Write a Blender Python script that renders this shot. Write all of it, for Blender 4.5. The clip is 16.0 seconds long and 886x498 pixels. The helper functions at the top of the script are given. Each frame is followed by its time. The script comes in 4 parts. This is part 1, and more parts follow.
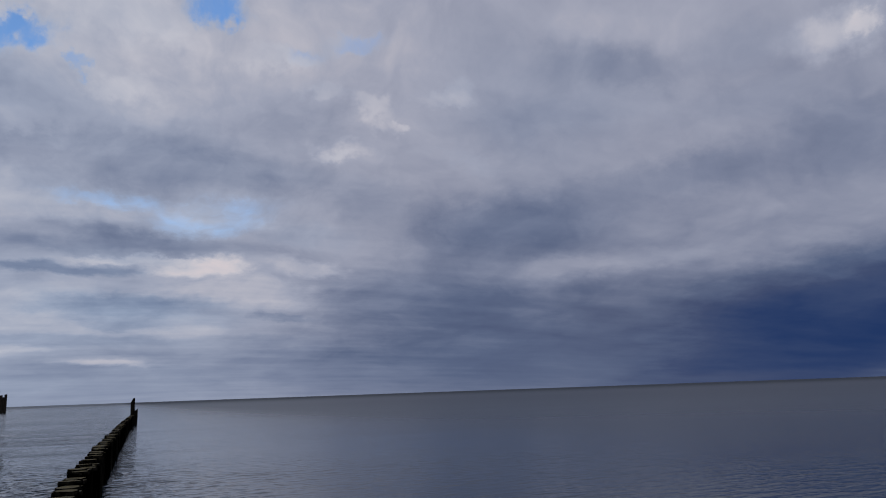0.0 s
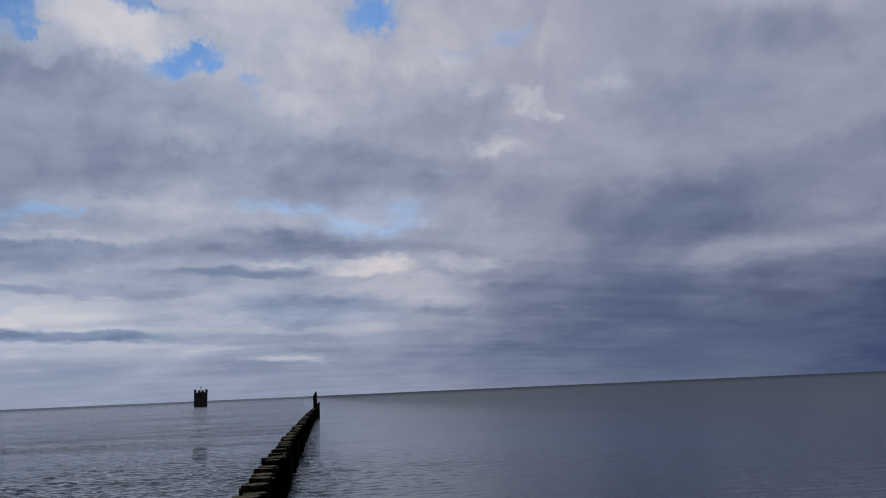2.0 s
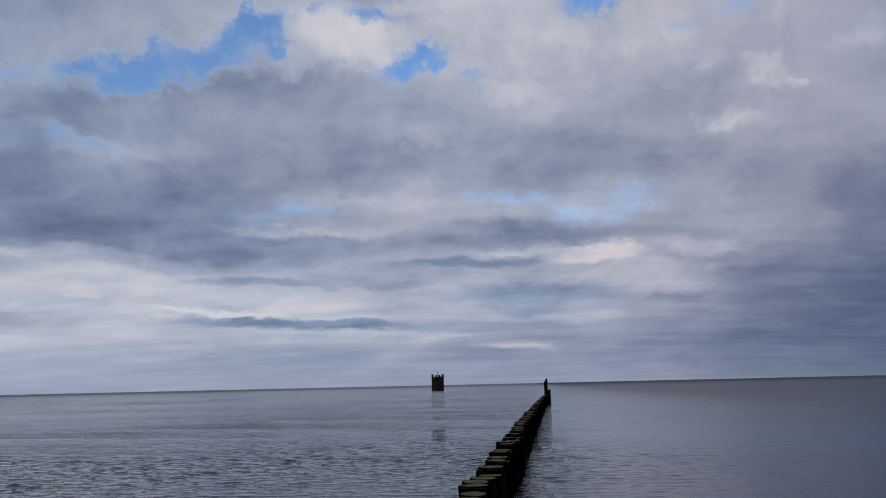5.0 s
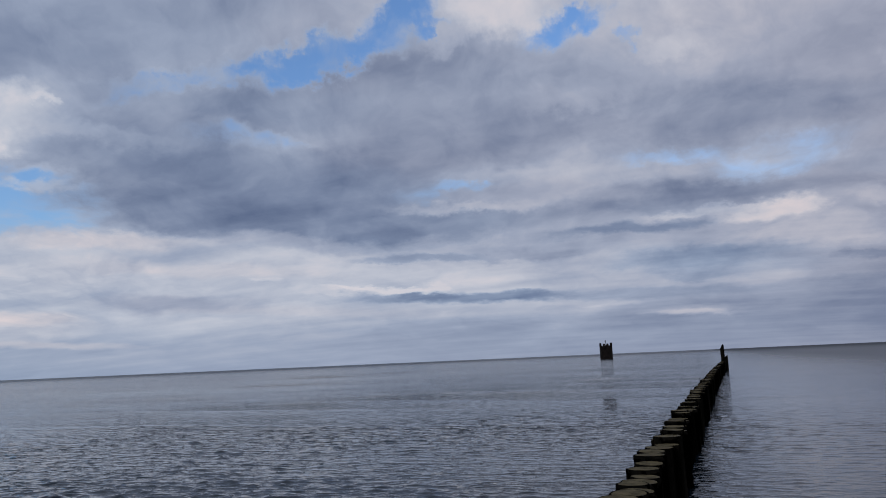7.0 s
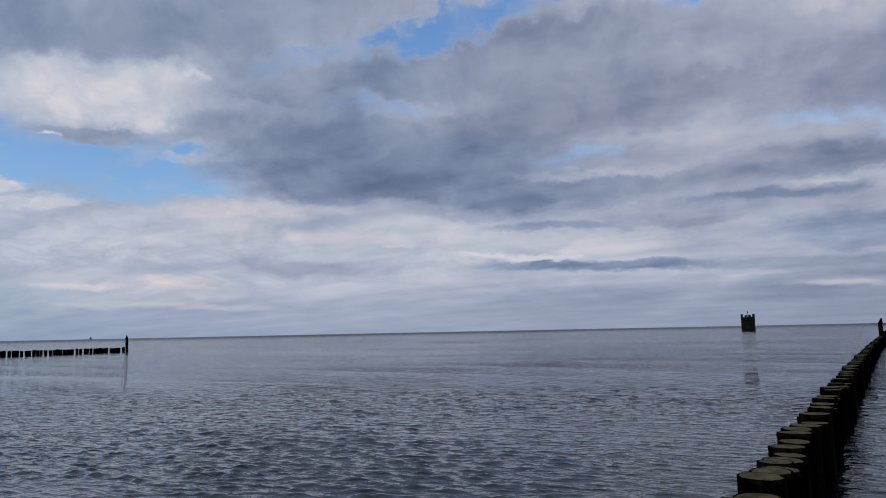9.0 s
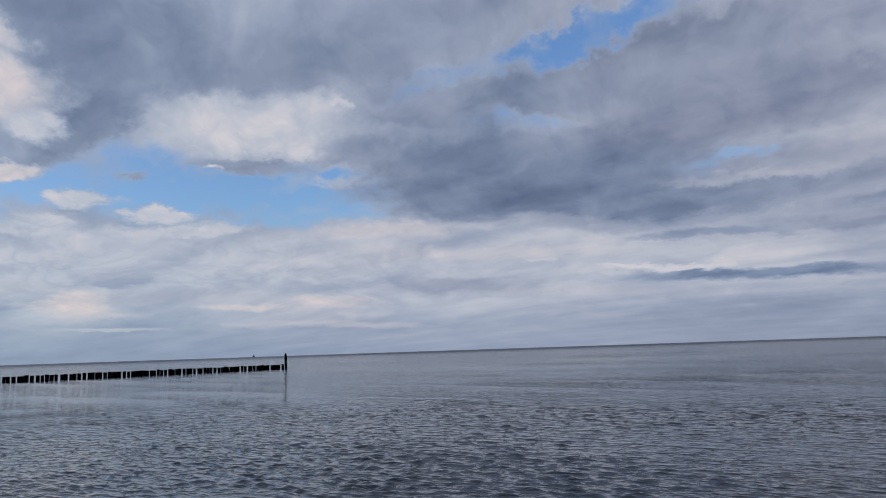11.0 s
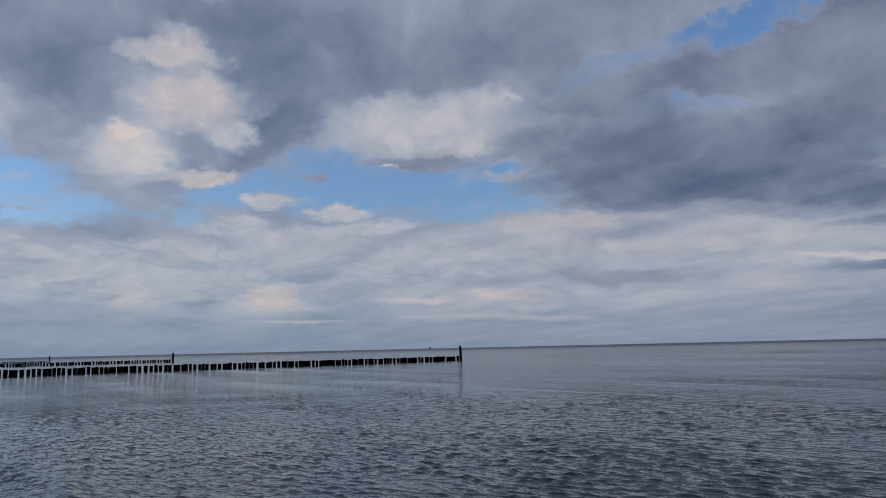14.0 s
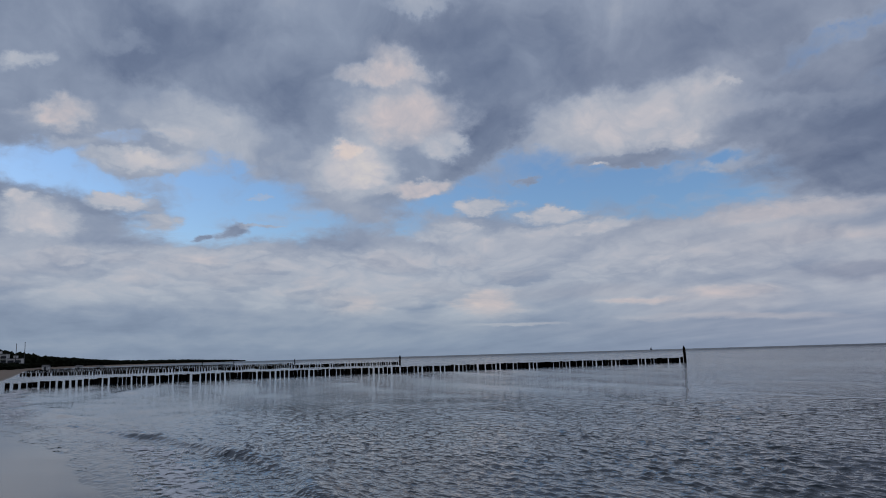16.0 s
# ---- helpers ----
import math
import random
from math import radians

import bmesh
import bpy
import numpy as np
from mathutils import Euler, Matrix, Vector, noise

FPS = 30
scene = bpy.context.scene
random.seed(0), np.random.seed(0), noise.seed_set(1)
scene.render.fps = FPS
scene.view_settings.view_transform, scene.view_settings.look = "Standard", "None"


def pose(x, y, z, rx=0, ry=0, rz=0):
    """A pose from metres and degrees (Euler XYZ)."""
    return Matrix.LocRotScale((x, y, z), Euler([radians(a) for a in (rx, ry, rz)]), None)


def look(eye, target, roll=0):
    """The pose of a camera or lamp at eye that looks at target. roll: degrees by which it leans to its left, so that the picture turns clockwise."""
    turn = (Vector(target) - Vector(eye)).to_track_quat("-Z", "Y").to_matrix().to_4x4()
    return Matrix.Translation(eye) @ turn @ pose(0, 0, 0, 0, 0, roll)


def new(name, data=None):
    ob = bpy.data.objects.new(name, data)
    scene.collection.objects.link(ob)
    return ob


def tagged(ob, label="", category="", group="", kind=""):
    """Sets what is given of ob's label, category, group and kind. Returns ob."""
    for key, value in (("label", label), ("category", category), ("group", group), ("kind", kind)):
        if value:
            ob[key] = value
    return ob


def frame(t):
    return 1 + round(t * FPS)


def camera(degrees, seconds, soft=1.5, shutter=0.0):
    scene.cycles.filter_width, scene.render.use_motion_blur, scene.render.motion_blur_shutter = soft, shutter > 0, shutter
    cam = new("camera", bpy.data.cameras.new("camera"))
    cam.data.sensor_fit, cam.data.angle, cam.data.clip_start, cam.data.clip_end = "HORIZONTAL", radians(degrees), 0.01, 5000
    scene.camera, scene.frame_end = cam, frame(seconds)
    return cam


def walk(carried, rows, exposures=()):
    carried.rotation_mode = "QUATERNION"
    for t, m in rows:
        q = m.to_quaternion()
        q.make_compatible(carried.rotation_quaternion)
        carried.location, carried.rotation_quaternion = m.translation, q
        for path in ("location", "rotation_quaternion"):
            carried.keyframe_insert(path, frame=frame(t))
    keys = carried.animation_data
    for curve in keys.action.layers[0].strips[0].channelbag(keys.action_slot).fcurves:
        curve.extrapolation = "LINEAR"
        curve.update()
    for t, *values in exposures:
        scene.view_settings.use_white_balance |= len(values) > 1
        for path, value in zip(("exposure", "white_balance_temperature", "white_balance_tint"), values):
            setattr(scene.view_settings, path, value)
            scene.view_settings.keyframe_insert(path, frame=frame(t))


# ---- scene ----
EYE = 1.75
cam = camera(61.3, 16.0, soft=1.0)
# seconds, heading (degrees to the left of straight out to sea), pitch, roll
TURNS = [
    (0.0, -23.30, 10.78, -2.01),
    (0.5, -19.73, 10.64, -2.62),
    (1.0, -16.65, 10.36, -2.35),
    (1.5, -13.67, 10.31, -2.43),
    (2.0, -10.81, 10.68, -2.52),
    (2.5, -8.04, 10.38, -2.13),
    (3.0, -4.96, 10.70, -1.91),
    (3.5, -1.93, 11.03, -1.83),
    (6.0, 12.88, 9.52, -1.72),
    (6.5, 16.16, 9.24, -2.29),
    (7.0, 19.15, 8.50, -2.51),
    (7.5, 23.16, 7.42, -2.69),
    (8.0, 25.84, 6.90, -2.19),
    (10.5, 36.48, 7.05, -1.37),
    (11.0, 40.16, 7.72, -1.91),
    (11.5, 42.41, 7.58, -2.11),
    (12.0, 44.67, 7.37, -1.67),
    (12.5, 45.90, 8.28, -1.27),
    (13.0, 47.01, 8.62, -1.17),
    (13.5, 49.77, 7.42, -1.94),
    (14.0, 53.34, 7.54, -1.29),
    (14.5, 58.27, 7.93, -0.91),
    (15.0, 63.44, 8.03, -1.02),
    (15.5, 66.61, 7.90, -1.52),
    (16.0, 69.69, 8.09, -1.63),
]
walk(cam, [(t, pose(0, 0, EYE, 90 + pitch, 0, yaw) @ pose(0, 0, 0, 0, 0, roll)) for t, yaw, pitch, roll in TURNS],
     exposures=[(0.0, 0.0), (8.0, 0.03), (10.5, 0.0), (11.5, -0.12), (12.5, -0.26), (13.5, -0.32), (14.5, -0.33), (16.0, -0.28)])

# ---- world: broken cloud over the sea, with blue gaps ----
SUN_AZ, SUN_EL = 215.0, 14.0      # degrees clockwise from straight out to sea; behind the viewer
world = bpy.data.worlds.new("sky")
scene.world = world
world.use_nodes = True
wt = world.node_tree
wt.nodes.clear()


def wn(kind, *inputs, tree=wt, **settings):
    """A node with its settings; inputs are values or sockets in order (None: left alone)."""
    node = tree.nodes.new(kind)
    if "operation" in settings:
        node.operation = settings["operation"]
    if "use_clamp" in settings:
        node.use_clamp = settings["use_clamp"]
    if "interpolation_type" in settings:
        node.interpolation_type = settings["interpolation_type"]
    if "vector_type" in settings:
        node.vector_type = settings["vector_type"]
    if "gradient_type" in settings:
        node.gradient_type = settings["gradient_type"]
    if "data_type" in settings:
        node.data_type = settings["data_type"]
    for i, value in enumerate(inputs):
        if value is None:
            continue
        if isinstance(value, bpy.types.NodeSocket):
            tree.links.new(value, node.inputs[i])
        else:
            node.inputs[i].default_value = value
    return node


def wmath(op, *inputs, tree=wt, clamp=False):
    return wn("ShaderNodeMath", *inputs, tree=tree, operation=op, use_clamp=clamp).outputs[0]


def wvec(op, *inputs, tree=wt):
    return wn("ShaderNodeVectorMath", *inputs, tree=tree, operation=op).outputs[0]


def smooth(value, low, high, tree=wt, to0=0.0, to1=1.0):
    return wn("ShaderNodeMapRange", value, low, high, to0, to1, tree=tree, interpolation_type="SMOOTHSTEP").outputs[0]


toward = wn("ShaderNodeTexCoord").outputs["Generated"]
axes = wn("ShaderNodeSeparateXYZ", toward)
dx, dy, dz = axes.outputs
up = wmath("MAXIMUM", dz, 0.0)
bearing = wmath("DEGREES", wmath("ARCTAN2", dx, dy))
height = wmath("DEGREES", wmath("ARCSINE", up))
# the cloud deck seen in perspective, so that it flattens towards the horizon
deck_gain = wmath("DIVIDE", 1.0, wmath("ADD", up, 0.10))
deck = wvec("MULTIPLY", toward, wn("ShaderNodeCombineXYZ", deck_gain, deck_gain, 0.0).outputs[0])


def cloud_noise(scale, detail, rough, offset, where=None):
    moved = wvec("ADD", where or deck, offset)
    return wn("ShaderNodeTexNoise", moved, None, scale, detail, rough)


billow = cloud_noise(1.1, 3, 0.55, (3.1, 7.7, 0.0)).outputs["Color"]
streak = cloud_noise(1.0, 4, 0.50, (0, 0, 0), wvec("MULTIPLY", deck, (0.9, 2.6, 0.0))).outputs[0]
# angles on the sky, drawn together towards the horizon as the deck recedes
fold = wmath("MULTIPLY", wmath("LOGARITHM", wmath("ADD", height, 7.0), math.e), 5.5)
dome = wn("ShaderNodeCombineXYZ", wmath("MULTIPLY", bearing, 0.17), fold, 0.0).outputs[0]
curl_c = cloud_noise(0.55, 4, 0.55, (1.7, 4.2, 0.0), dome).outputs["Color"]
dome_bent = wvec("ADD", dome, wvec("MULTIPLY", wvec("SUBTRACT", curl_c, (0.5, 0.5, 0.5)), (1.6, 1.6, 0.0)))
lump = cloud_noise(0.9, 7, 0.52, (5.5, 2.2, 0.0), dome_bent).outputs[0]
fray = cloud_noise(1.9, 6, 0.54, (8.5, 6.2, 0.0), dome_bent).outputs[0]
fine_c = cloud_noise(2.4, 7, 0.62, (2.5, 9.2, 0.0), dome).outputs["Color"]
tiny_c = cloud_noise(7.0, 5, 0.6, (6.5, 1.2, 0.0), dome).outputs["Color"]
lift = wmath("MULTIPLY_ADD", height, 0.045, 0.12)
plain = wn("ShaderNodeCombineXYZ", bearing, height, 0.0).outputs[0]
bent = plain
for push, wide, high in ((billow, 4.0, 2.4), (curl_c, 5.0, 3.0), (fine_c, 3.8, 2.9), (tiny_c, 1.1, 0.8)):
    reach = wn("ShaderNodeCombineXYZ", wide, wmath("MULTIPLY", lift, high), 0.0).outputs[0]
    bent = wvec("ADD", bent, wvec("MULTIPLY", wvec("SUBTRACT", push, (0.5, 0.5, 0.5)), reach))
# what the sky holds at a bearing and height: its tone, how far the blue shows through, and how rosy the cloud is
start = wn("ShaderNodeCombineXYZ", 0.62, 0.0, smooth(bearing, -55.0, 30.0, wt, 0.40, 0.62)).outputs[0]
cover = [start]
sky_map = [bent, 0]      # renewed now and then, so that the strokes are worked out in turn


def mask(s, e, w, h, tilt, strength, edge):
    """A soft oval on the sky: bearing and height, half width and half height in degrees, tilt; edge 0 is vaporous, 0.5 firm."""
    sky_map[1] += 1
    if sky_map[1] % 30 == 0:
        sky_map[0] = wn("ShaderNodeVectorMath", cover[0], (1e-6, 1e-6, 1e-6), bent, operation="MULTIPLY_ADD").outputs[0]
    spot = wn("ShaderNodeMapping", sky_map[0], (s, e, 0), (0, 0, radians(tilt)), (w * 1.55, h * 1.55, 1), vector_type="TEXTURE").outputs[0]
    near = wn("ShaderNodeTexGradient", spot, gradient_type="SPHERICAL").outputs[1]
    return smooth(near, 0.42 * edge, 0.85 - 0.62 * edge, wt, 0.0, strength)


def laid(factor, tone, hole, rosy):
    node = wn("ShaderNodeMix", factor, data_type="RGBA")
    wt.links.new(cover[0], node.inputs[6])
    node.inputs[7].default_value = (tone, hole, rosy, 1)
    cover[0] = node.outputs[2]


def cloud(s, e, w, h, tilt, tone, strength, edge, rosy):
    """A bank or shred of cloud of a given tone, laid over what is behind it."""
    laid(mask(s, e, w, h, tilt, strength, edge), tone, 0.0, rosy)


def gap(s, e, w, h, tilt, clear, edge):
    """A hole in the cloud through which the blue shows."""
    laid(mask(s, e, w, h, tilt, min(1.0, clear), edge), 0.70, max(1.0, clear), 0.4)


# from the squall in the east round to the far shore in the west
# the overcast as a whole, thicker under the squall
cloud(31.1, 18.6, 38.0, 17.19, -3, 0.60, 0.90, 0.0, 0.80)
cloud(38.4, 3.3, 23.7, 7.76, 1, 0.43, 0.85, 0.0, 0.62)
# its thinner middle
cloud(-12.6, 17.0, 25.9, 14.25, 2, 0.62, 0.85, 0.0, 0.55)
# and its western part
cloud(-41.4, 17.7, 19.7, 11.82, 2, 0.63, 0.70, 0.0, 0.50)
# the squall in the east
cloud(2.3, 25.6, 14.6, 5.30, 6, 0.77, 0.65, 0.0, 0.60)
cloud(24.6, 24.4, 18.7, 4.90, -2, 0.71, 0.55, 0.0, 0.75)
cloud(52.2, 15.5, 9.1, 9.73, -10, 0.50, 0.50, 0.0, 0.70)
cloud(38.8, 7.4, 21.8, 3.74, 2, 0.50, 0.50, 0.0, 0.80)
cloud(38.1, 23.3, 6.1, 1.91, -7, 0.49, 0.60, 0.0, 0.62)
cloud(47.6, 23.3, 4.3, 1.52, -3, 0.56, 0.50, 0.0, 0.62)
cloud(54.0, 23.1, 3.4, 1.64, 1, 0.74, 0.80, 0.0, 0.62)
cloud(55.5, 23.1, 1.3, 0.78, -5, 0.84, 0.60, 0.2, 0.62)
cloud(33.4, 20.3, 7.9, 1.66, 2, 0.63, 0.55, 0.0, 0.62)
cloud(45.6, 19.3, 7.4, 1.97, -4, 0.58, 0.50, 0.0, 0.62)
cloud(41.9, 15.0, 7.2, 1.39, 3, 0.46, 0.55, 0.0, 0.62)
cloud(53.0, 16.1, 3.8, 2.26, 0, 0.48, 0.55, 0.0, 0.62)
cloud(29.8, 12.7, 9.6, 2.49, 2, 0.45, 0.60, 0.0, 0.62)
cloud(17.0, 14.4, 3.7, 1.72, -0, 0.50, 0.45, 0.0, 0.62)
cloud(32.6, 8.7, 8.1, 1.11, 5, 0.65, 0.60, 0.0, 0.75)
cloud(47.6, 9.7, 6.2, 1.42, 7, 0.60, 0.60, 0.0, 0.72)
cloud(40.2, 9.4, 3.6, 0.75, 5, 0.60, 0.40, 0.0, 0.62)
cloud(34.5, 5.8, 9.1, 2.11, 2, 0.44, 0.55, 0.0, 0.62)
cloud(26.8, 4.6, 3.9, 0.77, 3, 0.58, 0.40, 0.0, 0.62)
cloud(21.2, 6.6, 8.6, 2.58, -2, 0.50, 0.60, 0.0, 0.62)
cloud(32.3, 3.6, 13.6, 3.36, 1, 0.44, 0.70, 0.0, 0.85)
cloud(42.4, 3.1, 10.0, 3.20, 3, 0.36, 0.75, 0.0, 0.62)
cloud(50.4, 3.0, 13.1, 4.28, 12, 0.19, 0.97, 0.0, 0.30)
cloud(53.7, 5.7, 5.0, 2.17, 17, 0.30, 0.60, 0.0, 0.35)
cloud(45.2, 1.3, 6.7, 1.75, 6, 0.25, 0.75, 0.0, 0.35)
cloud(30.1, 2.0, 13.7, 2.52, -0, 0.42, 0.70, 0.0, 0.62)
cloud(42.1, 0.2, 7.6, 0.55, -0, 0.36, 0.60, 0.0, 0.62)
cloud(18.3, 21.3, 2.0, 0.86, -28, 0.78, 0.35, 0.1, 0.60)
cloud(24.5, 22.0, 2.0, 0.58, 9, 0.78, 0.50, 0.1, 0.60)
cloud(20.7, 19.9, 0.6, 0.34, -1, 0.80, 0.30, 0.1, 0.62)
cloud(15.7, 18.3, 2.4, 0.59, 5, 0.78, 0.60, 0.1, 0.62)
cloud(25.2, 17.4, 2.7, 0.69, -21, 0.64, 0.50, 0.0, 0.62)
# west of the squall
cloud(-26.9, 25.3, 8.1, 2.15, 10, 0.63, 0.60, 0.0, 0.60)
gap(-21.6, 26.0, 3.3, 1.27, 17, 1.05, 0.1)
gap(-28.1, 22.7, 4.1, 0.91, 13, 0.95, 0.1)
gap(-12.4, 27.5, 3.6, 0.80, -0, 1.00, 0.1)
gap(-8.3, 24.2, 3.7, 1.16, 11, 1.10, 0.1)
gap(5.9, 28.3, 2.7, 1.27, -3, 1.05, 0.1)
gap(16.1, 26.4, 2.6, 0.91, 6, 0.40, 0.1)
gap(12.4, 25.2, 2.0, 0.83, 3, 0.40, 0.1)
gap(-3.6, 23.2, 0.8, 0.57, 0, 0.60, 0.1)
gap(-19.1, 24.7, 2.0, 0.44, 7, 0.60, 0.1)
gap(-15.4, 28.0, 1.4, 0.44, 6, 0.70, 0.1)
cloud(-13.7, 25.9, 4.3, 2.05, -4, 0.82, 0.85, 0.2, 0.55)
cloud(-1.9, 27.2, 5.1, 2.72, -4, 0.80, 0.75, 0.1, 0.55)
cloud(-0.6, 22.2, 2.5, 1.04, -1, 0.80, 0.65, 0.1, 0.55)
cloud(-7.9, 28.6, 3.2, 0.85, 3, 0.77, 0.60, 0.1, 0.55)
cloud(-19.1, 23.8, 2.9, 0.54, 11, 0.76, 0.50, 0.1, 0.55)
cloud(10.5, 24.8, 3.2, 0.73, -0, 0.76, 0.50, 0.1, 0.55)
cloud(7.6, 22.6, 9.0, 1.99, -11, 0.62, 0.70, 0.1, 0.65)
cloud(10.2, 19.9, 8.9, 1.59, -9, 0.59, 0.55, 0.0, 0.65)
cloud(18.6, 21.2, 2.3, 0.68, -26, 0.78, 0.30, 0.1, 0.55)
cloud(24.6, 22.7, 1.9, 0.59, 12, 0.76, 0.45, 0.1, 0.55)
cloud(21.0, 19.9, 0.5, 0.28, -8, 0.80, 0.30, 0.1, 0.55)
cloud(15.6, 18.0, 2.0, 0.50, 6, 0.74, 0.45, 0.1, 0.55)
cloud(14.0, 22.6, 1.8, 0.49, -6, 0.72, 0.50, 0.1, 0.55)
cloud(-22.9, 21.6, 11.4, 1.98, 7, 0.54, 0.70, 0.0, 0.55)
cloud(-20.8, 18.2, 13.5, 1.42, 5, 0.63, 0.50, 0.0, 0.55)
cloud(-10.5, 19.4, 4.8, 0.99, 7, 0.74, 0.55, 0.1, 0.55)
cloud(-22.6, 15.2, 13.7, 1.65, 4, 0.50, 0.70, 0.0, 0.60)
cloud(1.0, 16.8, 14.9, 1.54, -4, 0.54, 0.65, 0.0, 0.60)
cloud(-4.3, 18.1, 8.9, 0.68, -3, 0.64, 0.50, 0.0, 0.55)
cloud(-12.5, 13.2, 10.8, 0.92, 1, 0.69, 0.60, 0.1, 0.55)
gap(-21.9, 12.8, 1.9, 0.46, 3, 0.50, 0.1)
gap(-17.0, 12.7, 1.8, 0.38, 2, 0.40, 0.1)
cloud(-24.1, 10.2, 8.6, 1.33, 1, 0.43, 0.75, 0.1, 0.35)
gap(5.8, 12.9, 4.8, 1.49, 5, 0.42, 0.1)
gap(-1.7, 14.0, 4.4, 0.69, -1, 0.45, 0.1)
cloud(-0.9, 11.4, 8.3, 0.87, -4, 0.51, 0.70, 0.1, 0.55)
cloud(-8.7, 12.9, 2.6, 0.60, 1, 0.66, 0.50, 0.0, 0.55)
cloud(-13.7, 9.4, 10.5, 0.54, 1, 0.64, 0.55, 0.0, 0.55)
cloud(-4.0, 9.1, 6.5, 0.47, 1, 0.49, 0.70, 0.2, 0.40)
cloud(5.2, 9.5, 3.0, 0.78, 1, 0.86, 0.85, 0.2, 0.65)
cloud(0.4, 10.0, 3.9, 0.30, 0, 0.80, 0.70, 0.2, 0.55)
cloud(-20.3, 8.0, 4.5, 0.32, -1, 0.50, 0.65, 0.1, 0.40)
cloud(-27.1, 8.3, 3.2, 0.30, 2, 0.72, 0.60, 0.1, 0.55)
cloud(-10.4, 6.8, 11.5, 1.09, -0, 0.71, 0.65, 0.1, 0.55)
cloud(-14.5, 7.8, 4.4, 0.33, 0, 0.54, 0.55, 0.1, 0.55)
cloud(-0.1, 6.6, 5.6, 0.73, 1, 0.48, 0.80, 0.2, 0.35)
cloud(-1.0, 5.4, 3.2, 0.39, -2, 0.50, 0.70, 0.2, 0.40)
cloud(7.7, 7.7, 4.7, 1.20, -3, 0.77, 0.65, 0.1, 0.65)
cloud(11.1, 5.9, 2.6, 0.25, -3, 0.50, 0.65, 0.2, 0.55)
cloud(13.0, 9.5, 2.6, 0.60, -9, 0.74, 0.65, 0.1, 0.65)
cloud(12.7, 11.7, 3.4, 0.94, -4, 0.56, 0.60, 0.1, 0.55)
cloud(9.3, 4.3, 4.2, 0.38, -2, 0.52, 0.55, 0.1, 0.55)
cloud(-20.2, 4.7, 9.6, 0.44, -1, 0.44, 0.85, 0.2, 0.35)
cloud(-24.2, 5.4, 4.6, 0.23, 1, 0.82, 0.65, 0.2, 0.55)
cloud(-20.2, 5.6, 0.7, 0.36, 0, 0.92, 0.80, 0.2, 0.55)
cloud(-4.0, 4.3, 8.9, 0.42, -1, 0.50, 0.60, 0.1, 0.40)
cloud(-7.9, 3.9, 5.0, 0.21, -1, 0.74, 0.60, 0.1, 0.55)
cloud(-18.3, 3.5, 9.8, 0.36, -1, 0.69, 0.60, 0.1, 0.55)
cloud(-0.9, 2.8, 3.3, 0.30, -1, 0.82, 0.60, 0.1, 0.80)
cloud(5.0, 3.6, 9.8, 0.72, -2, 0.48, 0.55, 0.0, 0.55)
cloud(22.7, 4.9, 7.2, 5.17, 5, 0.41, 0.50, 0.0, 0.55)
cloud(30.5, 20.8, 8.3, 6.27, -12, 0.54, 0.50, 0.0, 0.55)
cloud(28.3, 11.9, 6.1, 2.34, -2, 0.42, 0.60, 0.0, 0.55)
cloud(28.5, 4.5, 6.6, 4.20, 1, 0.37, 0.45, 0.0, 0.55)
cloud(14.9, 2.0, 8.9, 1.85, -0, 0.44, 0.60, 0.0, 0.55)
cloud(-8.3, 2.3, 12.7, 0.42, -1, 0.53, 0.55, 0.0, 0.55)
cloud(-18.2, 1.3, 15.6, 0.87, -1, 0.60, 0.55, 0.0, 0.55)
# the long dark banks further west
cloud(-26.9, 5.9, 28.6, 3.24, -2, 0.78, 0.55, 0.0, 0.50)
cloud(-47.3, 22.6, 14.2, 3.28, 14, 0.58, 0.70, 0.0, 0.50)
cloud(-52.5, 23.0, 5.3, 1.75, 9, 0.61, 0.50, 0.0, 0.50)
cloud(-52.3, 16.9, 4.8, 2.24, -5, 0.80, 0.85, 0.1, 0.50)
cloud(-48.6, 18.4, 0.9, 0.26, 5, 0.85, 0.40, 0.1, 0.50)
cloud(-53.3, 13.8, 2.8, 0.63, -1, 0.53, 0.70, 0.1, 0.50)
gap(-28.5, 22.5, 6.1, 1.20, 13, 1.05, 0.1)
gap(-41.4, 20.5, 3.8, 0.71, 11, 0.60, 0.1)
gap(-21.1, 25.1, 2.5, 0.90, -3, 0.90, 0.1)
gap(-35.5, 21.2, 2.9, 0.55, 11, 0.60, 0.1)
cloud(-26.3, 19.3, 18.6, 1.99, 6, 0.59, 0.70, 0.0, 0.50)
cloud(-13.1, 16.9, 12.8, 1.74, -0, 0.55, 0.50, 0.0, 0.60)
cloud(3.0, 16.8, 8.0, 2.09, -5, 0.54, 0.50, 0.0, 0.55)
cloud(-9.5, 18.8, 4.4, 0.73, 3, 0.73, 0.55, 0.1, 0.60)
cloud(-43.4, 16.2, 5.1, 0.60, -2, 0.77, 0.65, 0.1, 0.60)
gap(-35.2, 16.5, 4.4, 0.76, -4, 0.50, 0.1)
cloud(-32.2, 15.4, 3.5, 0.59, -0, 0.69, 0.50, 0.0, 0.50)
gap(-49.8, 11.7, 5.4, 2.00, -1, 1.15, 0.1)
gap(-52.9, 12.7, 3.0, 0.86, 4, 0.90, 0.1)
cloud(-47.2, 13.4, 2.8, 0.79, -8, 0.77, 0.60, 0.1, 0.50)
cloud(-35.3, 13.0, 12.1, 2.52, -3, 0.55, 0.80, 0.1, 0.50)
